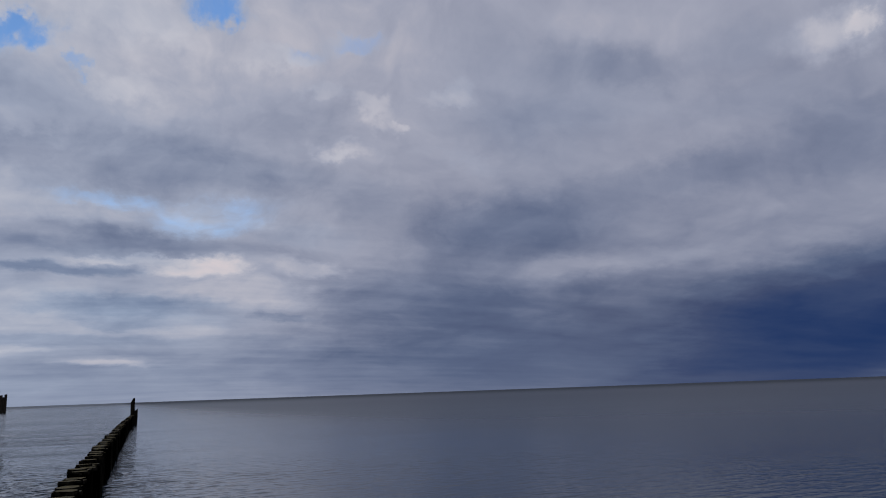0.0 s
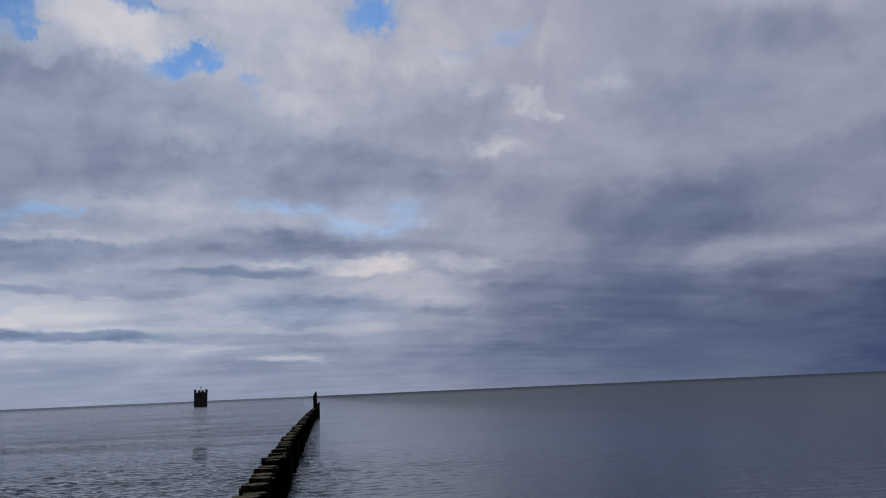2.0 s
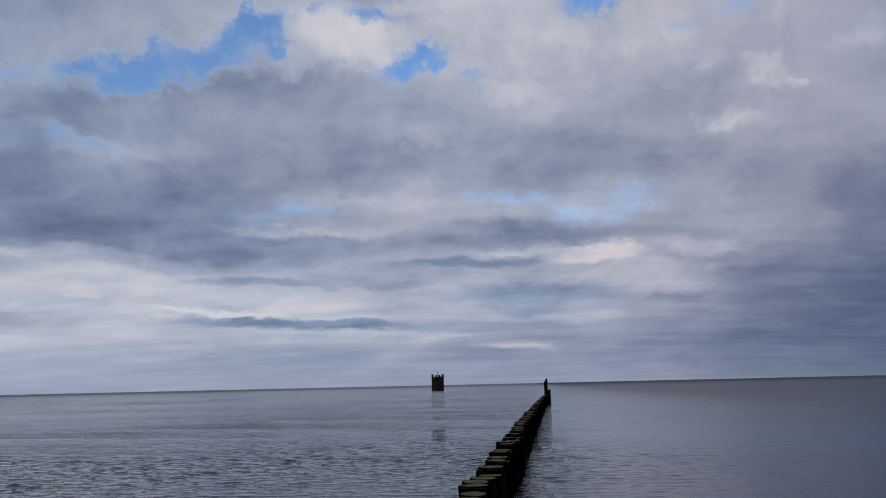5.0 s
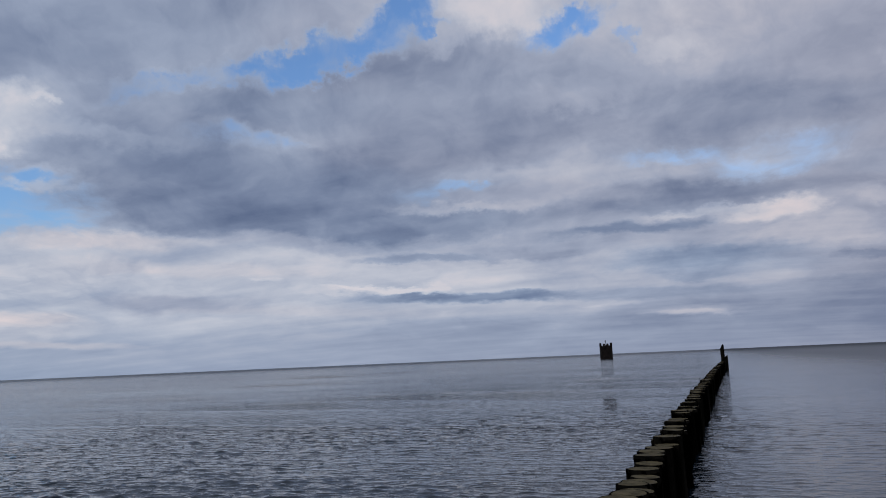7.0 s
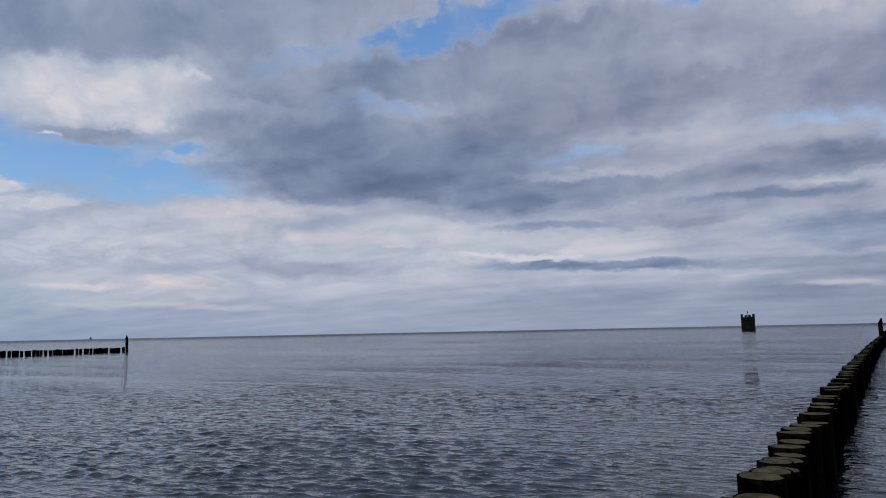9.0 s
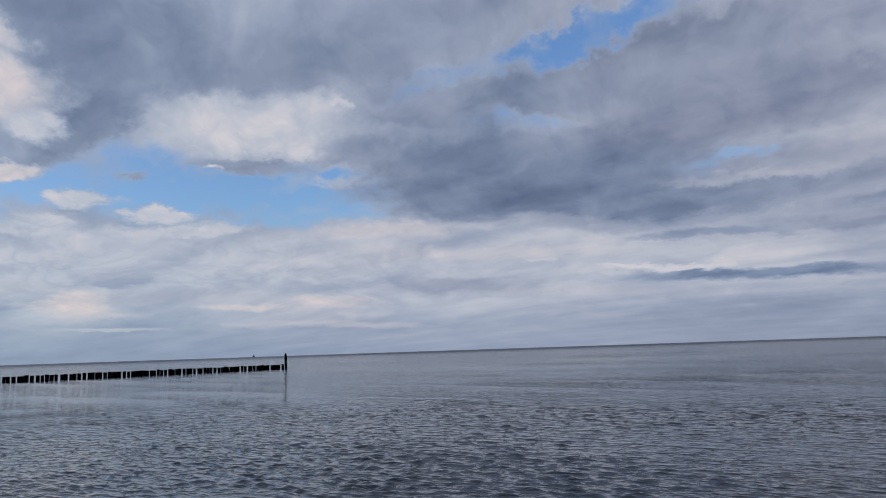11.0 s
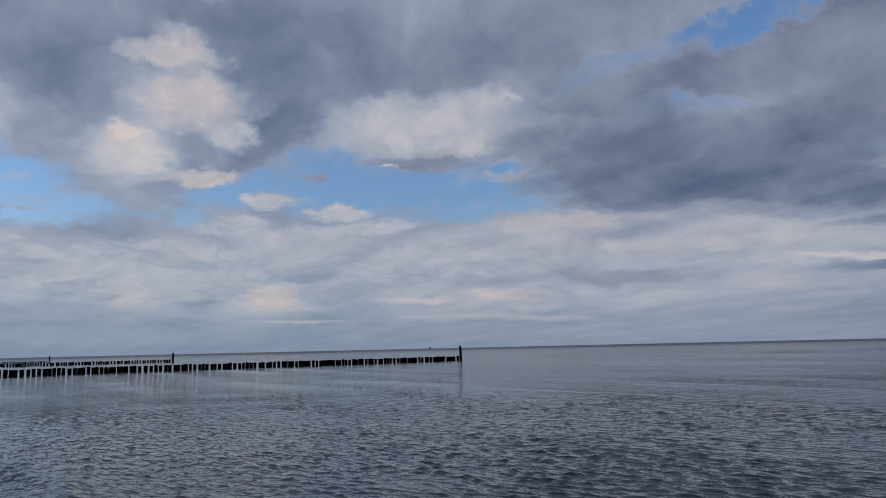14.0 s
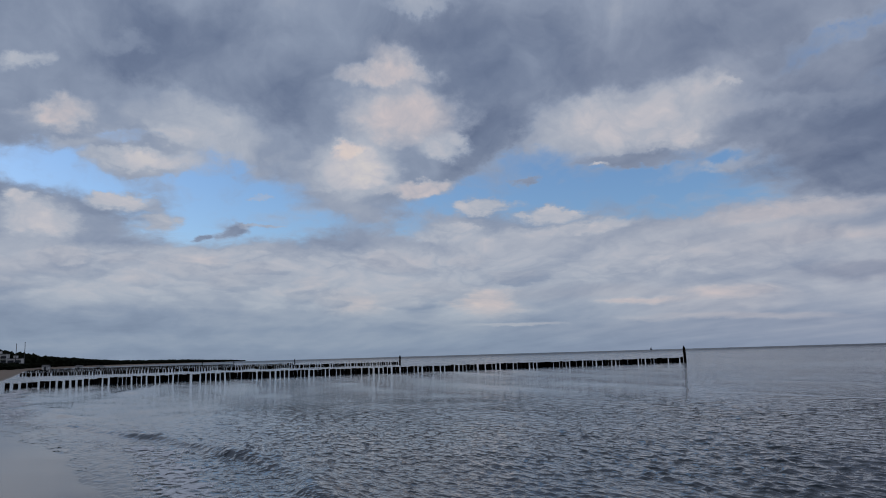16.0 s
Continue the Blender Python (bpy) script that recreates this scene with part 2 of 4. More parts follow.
cloud(-30.6, 10.6, 11.5, 0.94, -1, 0.54, 0.60, 0.1, 0.50)
cloud(-13.5, 12.0, 8.5, 0.93, 0, 0.74, 0.55, 0.1, 0.65)
gap(-21.3, 12.5, 2.9, 0.49, -3, 0.50, 0.1)
cloud(-20.1, 10.4, 5.7, 0.78, -3, 0.56, 0.60, 0.1, 0.50)
cloud(-1.7, 10.4, 5.7, 0.52, -7, 0.53, 0.50, 0.1, 0.50)
cloud(-43.4, 9.2, 9.2, 0.57, 3, 0.77, 0.70, 0.1, 0.60)
cloud(-50.0, 6.7, 8.3, 1.32, 3, 0.74, 0.60, 0.0, 0.60)
cloud(-31.1, 7.8, 6.8, 0.86, -2, 0.76, 0.55, 0.1, 0.50)
cloud(-47.2, 7.9, 5.5, 0.32, 2, 0.63, 0.50, 0.1, 0.50)
cloud(-38.7, 6.9, 6.5, 0.29, -1, 0.63, 0.50, 0.1, 0.50)
cloud(-24.2, 6.7, 9.1, 0.69, -3, 0.80, 0.65, 0.1, 0.50)
cloud(-39.5, 5.0, 8.4, 0.66, -1, 0.60, 0.65, 0.1, 0.50)
cloud(-51.4, 4.8, 5.1, 0.46, -0, 0.63, 0.50, 0.0, 0.50)
cloud(-50.0, 3.2, 5.5, 0.85, 1, 0.79, 0.65, 0.1, 0.60)
cloud(-16.1, 4.8, 5.8, 0.39, -3, 0.49, 0.75, 0.2, 0.35)
cloud(-23.8, 5.5, 3.9, 0.22, -3, 0.89, 0.65, 0.2, 0.50)
cloud(-32.9, 6.4, 0.9, 0.21, -2, 0.87, 0.70, 0.2, 0.50)
cloud(-26.9, 4.4, 9.0, 0.26, -2, 0.75, 0.50, 0.1, 0.50)
cloud(-30.4, 3.2, 10.9, 0.38, -2, 0.72, 0.50, 0.1, 0.50)
cloud(-43.4, 1.3, 19.3, 0.80, -2, 0.65, 0.60, 0.0, 0.50)
cloud(0.4, 1.6, 9.7, 1.97, -1, 0.54, 0.65, 0.0, 0.50)
cloud(-10.9, 1.2, 10.2, 1.09, -3, 0.62, 0.45, 0.0, 0.50)
cloud(0.5, 6.4, 6.9, 1.03, -3, 0.55, 0.55, 0.1, 0.35)
cloud(-0.9, 2.6, 2.8, 0.24, -2, 0.81, 0.55, 0.1, 0.70)
# the blue gap and the clouds round it
gap(-57.5, 11.9, 10.8, 2.15, -1, 1.20, 0.1)
gap(-48.6, 12.4, 4.8, 1.57, -6, 1.00, 0.1)
gap(-62.8, 14.4, 4.1, 1.15, 3, 0.90, 0.1)
gap(-65.4, 12.9, 2.9, 0.91, 3, 0.90, 0.1)
gap(-70.1, 11.4, 3.4, 1.23, 3, 0.90, 0.1)
gap(-52.1, 9.9, 6.1, 0.78, -0, 0.80, 0.1)
gap(-28.6, 22.5, 6.9, 1.20, 14, 1.15, 0.1)
gap(-40.3, 20.3, 4.6, 0.77, 18, 0.80, 0.1)
gap(-33.3, 17.2, 3.6, 0.57, -5, 0.60, 0.1)
gap(-18.9, 12.9, 3.9, 0.45, -2, 0.60, 0.1)
cloud(-46.1, 5.4, 31.8, 3.02, -2, 0.79, 0.50, 0.0, 0.45)
cloud(-61.7, 22.3, 10.7, 4.11, -10, 0.55, 0.85, 0.1, 0.45)
cloud(-65.5, 16.8, 3.9, 1.59, 29, 0.50, 0.85, 0.2, 0.45)
cloud(-71.9, 23.2, 4.2, 1.05, 9, 0.55, 0.70, 0.0, 0.45)
cloud(-72.2, 21.7, 3.0, 1.34, -23, 0.85, 0.75, 0.1, 0.60)
cloud(-71.7, 18.0, 3.3, 1.83, 7, 0.83, 0.85, 0.1, 0.60)
cloud(-69.3, 15.7, 1.4, 0.95, 5, 0.85, 0.75, 0.2, 0.45)
cloud(-71.3, 16.5, 2.1, 0.52, 6, 0.71, 0.60, 0.1, 0.45)
cloud(-45.6, 23.3, 10.3, 2.72, 4, 0.56, 0.80, 0.1, 0.45)
cloud(-50.1, 24.9, 6.7, 1.17, 1, 0.62, 0.50, 0.0, 0.45)
cloud(-55.4, 16.8, 6.6, 2.30, 2, 0.85, 0.88, 0.1, 0.45)
cloud(-55.4, 18.1, 5.1, 0.73, 2, 0.79, 0.50, 0.0, 0.45)
cloud(-52.0, 15.4, 2.2, 0.92, 0, 0.91, 0.60, 0.1, 0.45)
cloud(-48.4, 18.4, 0.8, 0.25, -0, 0.89, 0.35, 0.1, 0.45)
cloud(-55.4, 14.0, 4.6, 0.50, -2, 0.57, 0.80, 0.2, 0.45)
cloud(-32.3, 19.3, 11.2, 1.48, 2, 0.56, 0.80, 0.1, 0.45)
cloud(-18.0, 18.7, 9.7, 2.87, 0, 0.57, 0.75, 0.0, 0.55)
cloud(-43.1, 16.3, 5.1, 0.72, -5, 0.77, 0.65, 0.1, 0.45)
cloud(-32.6, 14.3, 16.4, 2.19, -7, 0.52, 0.78, 0.1, 0.45)
cloud(-35.0, 11.4, 11.4, 1.71, -3, 0.49, 0.80, 0.1, 0.45)
cloud(-18.7, 10.5, 8.1, 1.03, -1, 0.55, 0.55, 0.1, 0.45)
cloud(-16.8, 11.5, 5.6, 0.39, -2, 0.75, 0.55, 0.1, 0.60)
cloud(-62.4, 13.1, 1.3, 0.28, 2, 0.59, 0.75, 0.2, 0.45)
cloud(-71.5, 12.8, 2.9, 0.49, 5, 0.87, 0.85, 0.2, 0.60)
cloud(-66.3, 11.5, 2.3, 0.59, 3, 0.83, 0.88, 0.2, 0.45)
cloud(-61.7, 10.4, 2.0, 0.45, 1, 0.87, 0.88, 0.2, 0.45)
cloud(-69.7, 9.8, 2.9, 0.92, 3, 0.78, 0.85, 0.2, 0.45)
cloud(-68.3, 9.7, 1.1, 0.47, 2, 0.91, 0.70, 0.2, 0.45)
cloud(-59.9, 9.2, 4.8, 0.50, 1, 0.87, 0.85, 0.2, 0.45)
cloud(-65.0, 8.5, 4.1, 0.56, 1, 0.83, 0.70, 0.2, 0.45)
cloud(-47.7, 12.7, 2.3, 0.47, -1, 0.79, 0.60, 0.1, 0.45)
cloud(-57.5, 13.7, 0.8, 0.21, 1, 0.93, 0.85, 0.2, 0.45)
cloud(-63.8, 7.7, 7.9, 0.81, 1, 0.75, 0.70, 0.1, 0.45)
cloud(-70.0, 7.4, 5.5, 0.85, 1, 0.71, 0.70, 0.1, 0.45)
cloud(-52.1, 8.2, 5.5, 0.77, -1, 0.73, 0.55, 0.0, 0.45)
cloud(-44.7, 9.2, 5.0, 0.65, -2, 0.80, 0.65, 0.1, 0.65)
cloud(-37.4, 7.3, 9.0, 0.56, -3, 0.80, 0.65, 0.1, 0.60)
cloud(-30.8, 9.5, 5.9, 0.59, -6, 0.67, 0.50, 0.1, 0.60)
cloud(-21.6, 8.0, 5.2, 0.36, -3, 0.57, 0.60, 0.2, 0.45)
cloud(-13.6, 7.9, 3.2, 0.61, -3, 0.57, 0.60, 0.1, 0.55)
cloud(-59.1, 4.5, 7.1, 0.62, -1, 0.64, 0.65, 0.1, 0.60)
cloud(-39.6, 4.9, 5.4, 0.60, -2, 0.59, 0.65, 0.1, 0.60)
cloud(-50.4, 5.1, 3.8, 0.30, -1, 0.65, 0.50, 0.1, 0.45)
cloud(-65.8, 3.5, 2.6, 0.87, -1, 0.87, 0.75, 0.2, 0.75)
cloud(-66.0, 4.7, 1.5, 0.28, -0, 0.89, 0.75, 0.2, 0.45)
cloud(-55.3, 3.6, 3.1, 0.29, -1, 0.87, 0.75, 0.2, 0.75)
cloud(-49.2, 3.9, 3.6, 0.51, -2, 0.85, 0.65, 0.1, 0.70)
cloud(-48.8, 2.2, 6.8, 0.26, -2, 0.81, 0.50, 0.1, 0.70)
cloud(-17.1, 4.7, 6.7, 0.43, -2, 0.48, 0.85, 0.2, 0.35)
cloud(-23.4, 5.5, 3.7, 0.20, -4, 0.91, 0.65, 0.2, 0.45)
cloud(-27.1, 3.9, 10.4, 0.42, -3, 0.77, 0.50, 0.1, 0.60)
cloud(-17.6, 2.4, 7.5, 0.47, -3, 0.65, 0.50, 0.1, 0.55)
cloud(-21.4, 1.7, 11.5, 0.40, -3, 0.67, 0.50, 0.0, 0.55)
cloud(-64.5, 2.2, 3.5, 0.12, -1, 0.85, 0.70, 0.2, 0.60)
cloud(-50.5, 1.1, 21.0, 0.63, -2, 0.65, 0.60, 0.0, 0.45)
cloud(-70.5, 2.7, 4.4, 0.76, -1, 0.67, 0.60, 0.0, 0.45)
cloud(-17.7, 1.9, 11.7, 1.95, -3, 0.59, 0.60, 0.0, 0.45)
cloud(-32.6, 1.6, 8.3, 0.84, -2, 0.67, 0.45, 0.0, 0.45)
# towers and heaps over the far shore
gap(-98.6, 13.6, 4.7, 1.73, 5, 1.20, 0.1)
gap(-84.9, 12.9, 5.9, 2.30, -3, 1.25, 0.1)
gap(-82.8, 10.0, 6.4, 1.45, 1, 1.15, 0.1)
gap(-88.5, 10.3, 4.8, 1.89, 2, 1.10, 0.1)
gap(-92.9, 16.1, 2.7, 0.63, 5, 0.60, 0.1)
gap(-93.9, 12.4, 3.7, 1.36, 4, 1.00, 0.1)
gap(-72.0, 9.9, 2.9, 0.89, -1, 0.80, 0.1)
gap(-89.0, 17.8, 1.8, 0.46, 4, 0.40, 0.1)
cloud(-64.7, 6.5, 16.0, 1.94, -2, 0.83, 0.55, 0.0, 0.40)
cloud(-73.4, 3.9, 16.8, 1.72, -1, 0.81, 0.50, 0.0, 0.40)
cloud(-84.0, 4.9, 13.3, 2.09, -0, 0.82, 0.50, 0.0, 0.40)
cloud(-89.1, 22.6, 10.8, 2.91, -4, 0.53, 0.88, 0.1, 0.40)
cloud(-82.8, 19.5, 6.7, 1.74, -17, 0.54, 0.80, 0.1, 0.40)
cloud(-98.7, 22.9, 4.6, 1.77, 10, 0.67, 0.70, 0.0, 0.40)
cloud(-100.3, 20.4, 1.8, 0.57, 9, 0.85, 0.75, 0.1, 0.40)
cloud(-93.9, 22.7, 1.9, 0.59, 7, 0.67, 0.50, 0.1, 0.40)
cloud(-70.7, 25.7, 3.0, 0.71, -1, 0.79, 0.65, 0.1, 0.40)
cloud(-64.5, 21.1, 5.6, 3.48, -3, 0.55, 0.80, 0.1, 0.40)
cloud(-66.1, 15.7, 3.7, 1.38, 26, 0.53, 0.80, 0.2, 0.40)
cloud(-73.5, 21.0, 3.7, 0.99, -0, 0.90, 0.85, 0.2, 0.60)
cloud(-72.3, 17.8, 4.1, 1.76, -1, 0.87, 0.85, 0.1, 0.60)
cloud(-69.6, 15.5, 1.9, 0.85, -2, 0.85, 0.75, 0.2, 0.40)
cloud(-86.1, 16.3, 7.7, 1.82, -22, 0.78, 0.80, 0.1, 0.40)
cloud(-89.8, 16.4, 1.4, 0.65, -16, 0.87, 0.65, 0.1, 0.40)
cloud(-81.1, 15.3, 2.5, 0.85, -18, 0.69, 0.50, 0.0, 0.40)
cloud(-76.8, 14.1, 3.0, 2.04, -5, 0.87, 0.92, 0.2, 0.40)
cloud(-77.3, 15.4, 1.1, 0.68, 0, 1.00, 0.85, 0.2, 0.60)
cloud(-75.9, 13.8, 1.5, 0.86, -20, 0.95, 0.60, 0.2, 0.40)
cloud(-76.4, 11.5, 3.0, 0.77, -20, 0.67, 0.80, 0.2, 0.40)
cloud(-71.3, 12.7, 2.7, 0.60, 4, 0.89, 0.85, 0.2, 0.60)
cloud(-97.9, 17.3, 2.8, 1.04, 7, 0.87, 0.88, 0.2, 0.60)
cloud(-100.4, 16.3, 1.7, 1.10, 7, 0.64, 0.75, 0.1, 0.40)
cloud(-96.5, 15.4, 1.5, 0.46, 6, 0.73, 0.60, 0.1, 0.40)
cloud(-92.1, 14.2, 2.9, 0.87, 1, 0.87, 0.88, 0.2, 0.40)
cloud(-91.5, 13.5, 2.3, 0.32, 0, 0.67, 0.60, 0.2, 0.40)
cloud(-94.3, 14.8, 1.6, 0.39, 5, 0.79, 0.60, 0.2, 0.40)
cloud(-99.1, 9.5, 2.6, 1.66, -13, 0.89, 0.92, 0.2, 0.40)
cloud(-99.5, 11.0, 1.2, 0.49, 4, 1.00, 0.80, 0.2, 0.40)
cloud(-97.3, 7.9, 2.3, 0.84, -9, 0.65, 0.80, 0.2, 0.40)
cloud(-98.7, 8.5, 1.7, 0.46, 3, 0.73, 0.60, 0.2, 0.40)
cloud(-94.2, 11.5, 1.5, 0.59, 3, 0.93, 0.92, 0.2, 0.40)
cloud(-91.4, 10.3, 1.3, 0.72, 2, 0.82, 0.88, 0.2, 0.40)
cloud(-92.4, 11.3, 1.1, 0.40, 3, 0.79, 0.60, 0.2, 0.40)
cloud(-86.1, 9.6, 1.6, 0.58, 1, 0.56, 0.85, 0.2, 0.40)
cloud(-88.1, 9.2, 0.6, 0.33, 1, 0.54, 0.80, 0.2, 0.40)
cloud(-83.2, 12.2, 1.1, 0.17, 1, 0.81, 0.60, 0.2, 0.40)
cloud(-84.0, 10.0, 2.3, 0.17, 1, 0.79, 0.55, 0.2, 0.40)
cloud(-66.2, 11.4, 2.2, 0.56, -2, 0.87, 0.88, 0.2, 0.40)
cloud(-68.9, 9.4, 2.7, 0.69, -2, 0.84, 0.80, 0.2, 0.40)
cloud(-61.5, 10.3, 1.9, 0.39, -3, 0.87, 0.80, 0.2, 0.40)
cloud(-86.0, 7.3, 16.9, 1.00, 0, 0.84, 0.80, 0.2, 0.40)
cloud(-95.5, 5.7, 7.4, 1.64, 1, 0.82, 0.75, 0.1, 0.40)
cloud(-87.6, 6.0, 4.7, 1.07, 0, 0.80, 0.60, 0.1, 0.40)
cloud(-77.7, 5.5, 6.4, 0.86, -1, 0.75, 0.50, 0.0, 0.40)
cloud(-76.0, 4.0, 2.8, 0.94, -1, 0.85, 0.65, 0.1, 0.65)
cloud(-72.9, 7.3, 4.8, 0.65, -1, 0.81, 0.65, 0.1, 0.40)
cloud(-66.1, 4.2, 2.4, 0.95, -2, 0.89, 0.70, 0.2, 0.70)
cloud(-93.6, 3.0, 8.3, 0.79, -0, 0.61, 0.70, 0.1, 0.40)
cloud(-96.5, 3.8, 5.2, 0.35, 0, 0.65, 0.50, 0.1, 0.40)
cloud(-84.4, 3.2, 6.5, 0.50, -1, 0.69, 0.60, 0.0, 0.40)
cloud(-86.0, 1.4, 20.0, 0.66, -1, 0.70, 0.60, 0.0, 0.40)

# a bank of small heaped clouds low over the far shore
heap = random.Random(21)
for k in range(20):
    hw = heap.uniform(1.2, 2.4)
    hs, he = -103 + k * 2.0 + heap.uniform(-1.2, 1.2), 5.9 + heap.uniform(-1.6, 1.7)
    cloud(hs + 0.2 * hw, he - 0.3 * hw, hw, hw * 0.22, 0, 0.62, 0.45, 0.4, 0.4)
    cloud(hs, he, hw, hw * heap.uniform(0.28, 0.4), heap.uniform(-6, 6), heap.uniform(0.72, 0.86), 0.5, 0.4, 0.5)

tone, hole, rosy = wn("ShaderNodeSeparateXYZ", cover[0]).outputs
rough_noise = wmath("ADD", wmath("MULTIPLY", wmath("SUBTRACT", lump, 0.5), 0.26), wmath("MULTIPLY", wmath("SUBTRACT", fray, 0.5), 0.15))
rough_noise = wmath("ADD", rough_noise, wmath("MULTIPLY", wmath("SUBTRACT", streak, 0.5), 0.22))
# rounded heads within the brighter clouds
heads = wmath("ABSOLUTE", wmath("MULTIPLY_ADD", cloud_noise(1.5, 6, 0.55, (7.1, 3.3, 0.0), dome_bent).outputs[0], 2.0, -1.0))
heaped = wmath("MULTIPLY", smooth(tone, 0.66, 0.84), smooth(bearing, -50.0, -25.0, wt, 0.36, 0.10))
rough_noise = wmath("ADD", rough_noise, wmath("MULTIPLY", wmath("SUBTRACT", heads, 0.22), heaped))
low_haze = smooth(height, 0.0, 6.0)
level = wmath("ADD", tone, wmath("MULTIPLY", rough_noise, wmath("MULTIPLY", wmath("MULTIPLY_ADD", low_haze, 0.55, 0.35), smooth(bearing, 2.0, 32.0, wt, 1.0, 0.6))))
ramp = wn("ShaderNodeValToRGB", level)


def srgb(r, g, b):
    return tuple((c / 255 / 12.92 if c < 10 else ((c / 255 + 0.055) / 1.055) ** 2.4) for c in (r, g, b)) + (1.0,)


stops = ((0.20, srgb(36, 55, 95)), (0.32, srgb(65, 77, 108)), (0.42, srgb(88, 102, 130)), (0.52, srgb(120, 132, 156)),
         (0.64, srgb(154, 164, 183)), (0.76, srgb(188, 192, 202)), (0.88, srgb(212, 207, 210)), (1.0, srgb(230, 220, 214)))
while len(ramp.color_ramp.elements) < len(stops):
    ramp.color_ramp.elements.new(0.5)
for stop, (where, colour) in zip(ramp.color_ramp.elements, stops):
    stop.position, stop.color = where, colour
nishita = wn("ShaderNodeTexSky")
nishita.sky_type, nishita.sun_disc = "NISHITA", False
nishita.sun_elevation, nishita.sun_rotation, nishita.dust_density = radians(SUN_EL), radians(SUN_AZ), 1.2
air = nishita.outputs[0]
blue = wvec("MULTIPLY", air, (0.112, 0.146, 0.205))
ragged = wmath("MULTIPLY", wmath("SUBTRACT", fray, 0.5), wmath("MULTIPLY", hole, 1.6, clamp=True))
open_sky = smooth(wmath("MULTIPLY_ADD", ragged, 2.2, hole), 0.08, 1.25)
mixed = wn("ShaderNodeMix", open_sky, data_type="RGBA")
# shaded cloud far off is bluer, the murk of the squall and the lit edges more lilac
cloud_colour = wn("ShaderNodeMix", smooth(rosy, 0.25, 0.8), data_type="RGBA")
wt.links.new(wvec("MULTIPLY", ramp.outputs[0], (0.92, 1.0, 1.075)), cloud_colour.inputs[6])
wt.links.new(wvec("MULTIPLY", ramp.outputs[0], (1.085, 0.985, 0.965)), cloud_colour.inputs[7])
# the air low over the far shore is greener
sea_air = wmath("MULTIPLY", smooth(height, 1.0, 8.0, wt, 1.0, 0.0), smooth(bearing, -72.0, -40.0, wt, 1.0, 0.0))
greener = wn("ShaderNodeMix", sea_air, data_type="RGBA")
wt.links.new(cloud_colour.outputs[2], greener.inputs[6])
wt.links.new(wvec("MULTIPLY", cloud_colour.outputs[2], (0.95, 1.0, 0.99)), greener.inputs[7])
wt.links.new(greener.outputs[2], mixed.inputs[6])
wt.links.new(blue, mixed.inputs[7])
shine = wn("ShaderNodeBackground", mixed.outputs[2], 1.0)
wn("ShaderNodeOutputWorld", shine.outputs[0])

sun = new("sun", bpy.data.lights.new("sun", "SUN"))
sun.data.energy, sun.data.angle, sun.data.color = 0.5, radians(14), (1.0, 0.93, 0.84)
a, e = radians(SUN_AZ), radians(SUN_EL)
sun.matrix_world = look((math.sin(a) * math.cos(e) * 60, math.cos(a) * math.cos(e) * 60, math.sin(e) * 60), (0, 0, 0))

# ---- materials ----
def material(name):
    m = bpy.data.materials.new(name)
    m.use_nodes = True
    t = m.node_tree
    return m, t, t.nodes["Principled BSDF"]


def spot_noise(t, scale, detail=5, rough=0.55, stretch=(1, 1, 1), local=False):
    co = wn("ShaderNodeTexCoord", tree=t).outputs["Object"] if local else wn("ShaderNodeNewGeometry", tree=t).outputs["Position"]
    return wn("ShaderNodeTexNoise", wvec("MULTIPLY", co, stretch, tree=t), None, scale, detail, rough, tree=t).outputs[0]


def blend(t, factor, a, b):
    node = wn("ShaderNodeMix", factor, tree=t, data_type="RGBA")
    for i, c in ((6, a), (7, b)):
        if isinstance(c, bpy.types.NodeSocket):
            t.links.new(c, node.inputs[i])
        else:
            node.inputs[i].default_value = (*c[:3], 1)
    return node.outputs[2]


def surface(name, dark, light, scale, rough=0.8, bump=0.3, depth=0.02, stretch=(1, 1, 1), local=False, low=0.35, high=0.65, gloss=0.5):
    """A two-scale mottled surface with relief."""
    m, t, p = material(name)
    coarse, fine = spot_noise(t, scale, 6, 0.6, stretch, local), spot_noise(t, scale * 9, 4, 0.6, stretch, local)
    both = wmath("ADD", wmath("MULTIPLY", coarse, 0.65, tree=t), wmath("MULTIPLY", fine, 0.35, tree=t), tree=t)
    t.links.new(blend(t, smooth(both, low, high, t), dark, light), p.inputs["Base Color"])
    p.inputs["Roughness"].default_value, p.inputs["Specular IOR Level"].default_value = rough, gloss
    node = t.nodes.new("ShaderNodeBump")
    node.inputs["Strength"].default_value, node.inputs["Distance"].default_value = bump, depth
    t.links.new(both, node.inputs["Height"])
    t.links.new(node.outputs[0], p.inputs["Normal"])
    return m


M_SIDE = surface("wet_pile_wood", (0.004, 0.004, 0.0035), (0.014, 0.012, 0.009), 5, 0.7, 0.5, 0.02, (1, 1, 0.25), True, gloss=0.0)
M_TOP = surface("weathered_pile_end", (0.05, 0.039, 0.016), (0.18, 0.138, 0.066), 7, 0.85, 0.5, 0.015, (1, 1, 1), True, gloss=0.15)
M_IRON = surface("rusty_sheet_iron", (0.010, 0.009, 0.009), (0.028, 0.022, 0.018), 1.2, 0.8, 0.3, 0.02, gloss=0.1)
M_WOODS = surface("dark_pine_foliage", (0.006, 0.008, 0.006), (0.018, 0.021, 0.013), 0.25, 0.95, 0.3, 0.2, gloss=0.0)
M_RENDER = surface("white_render", (0.55, 0.55, 0.53), (0.72, 0.71, 0.68), 0.5, 0.85, 0.1, 0.01)
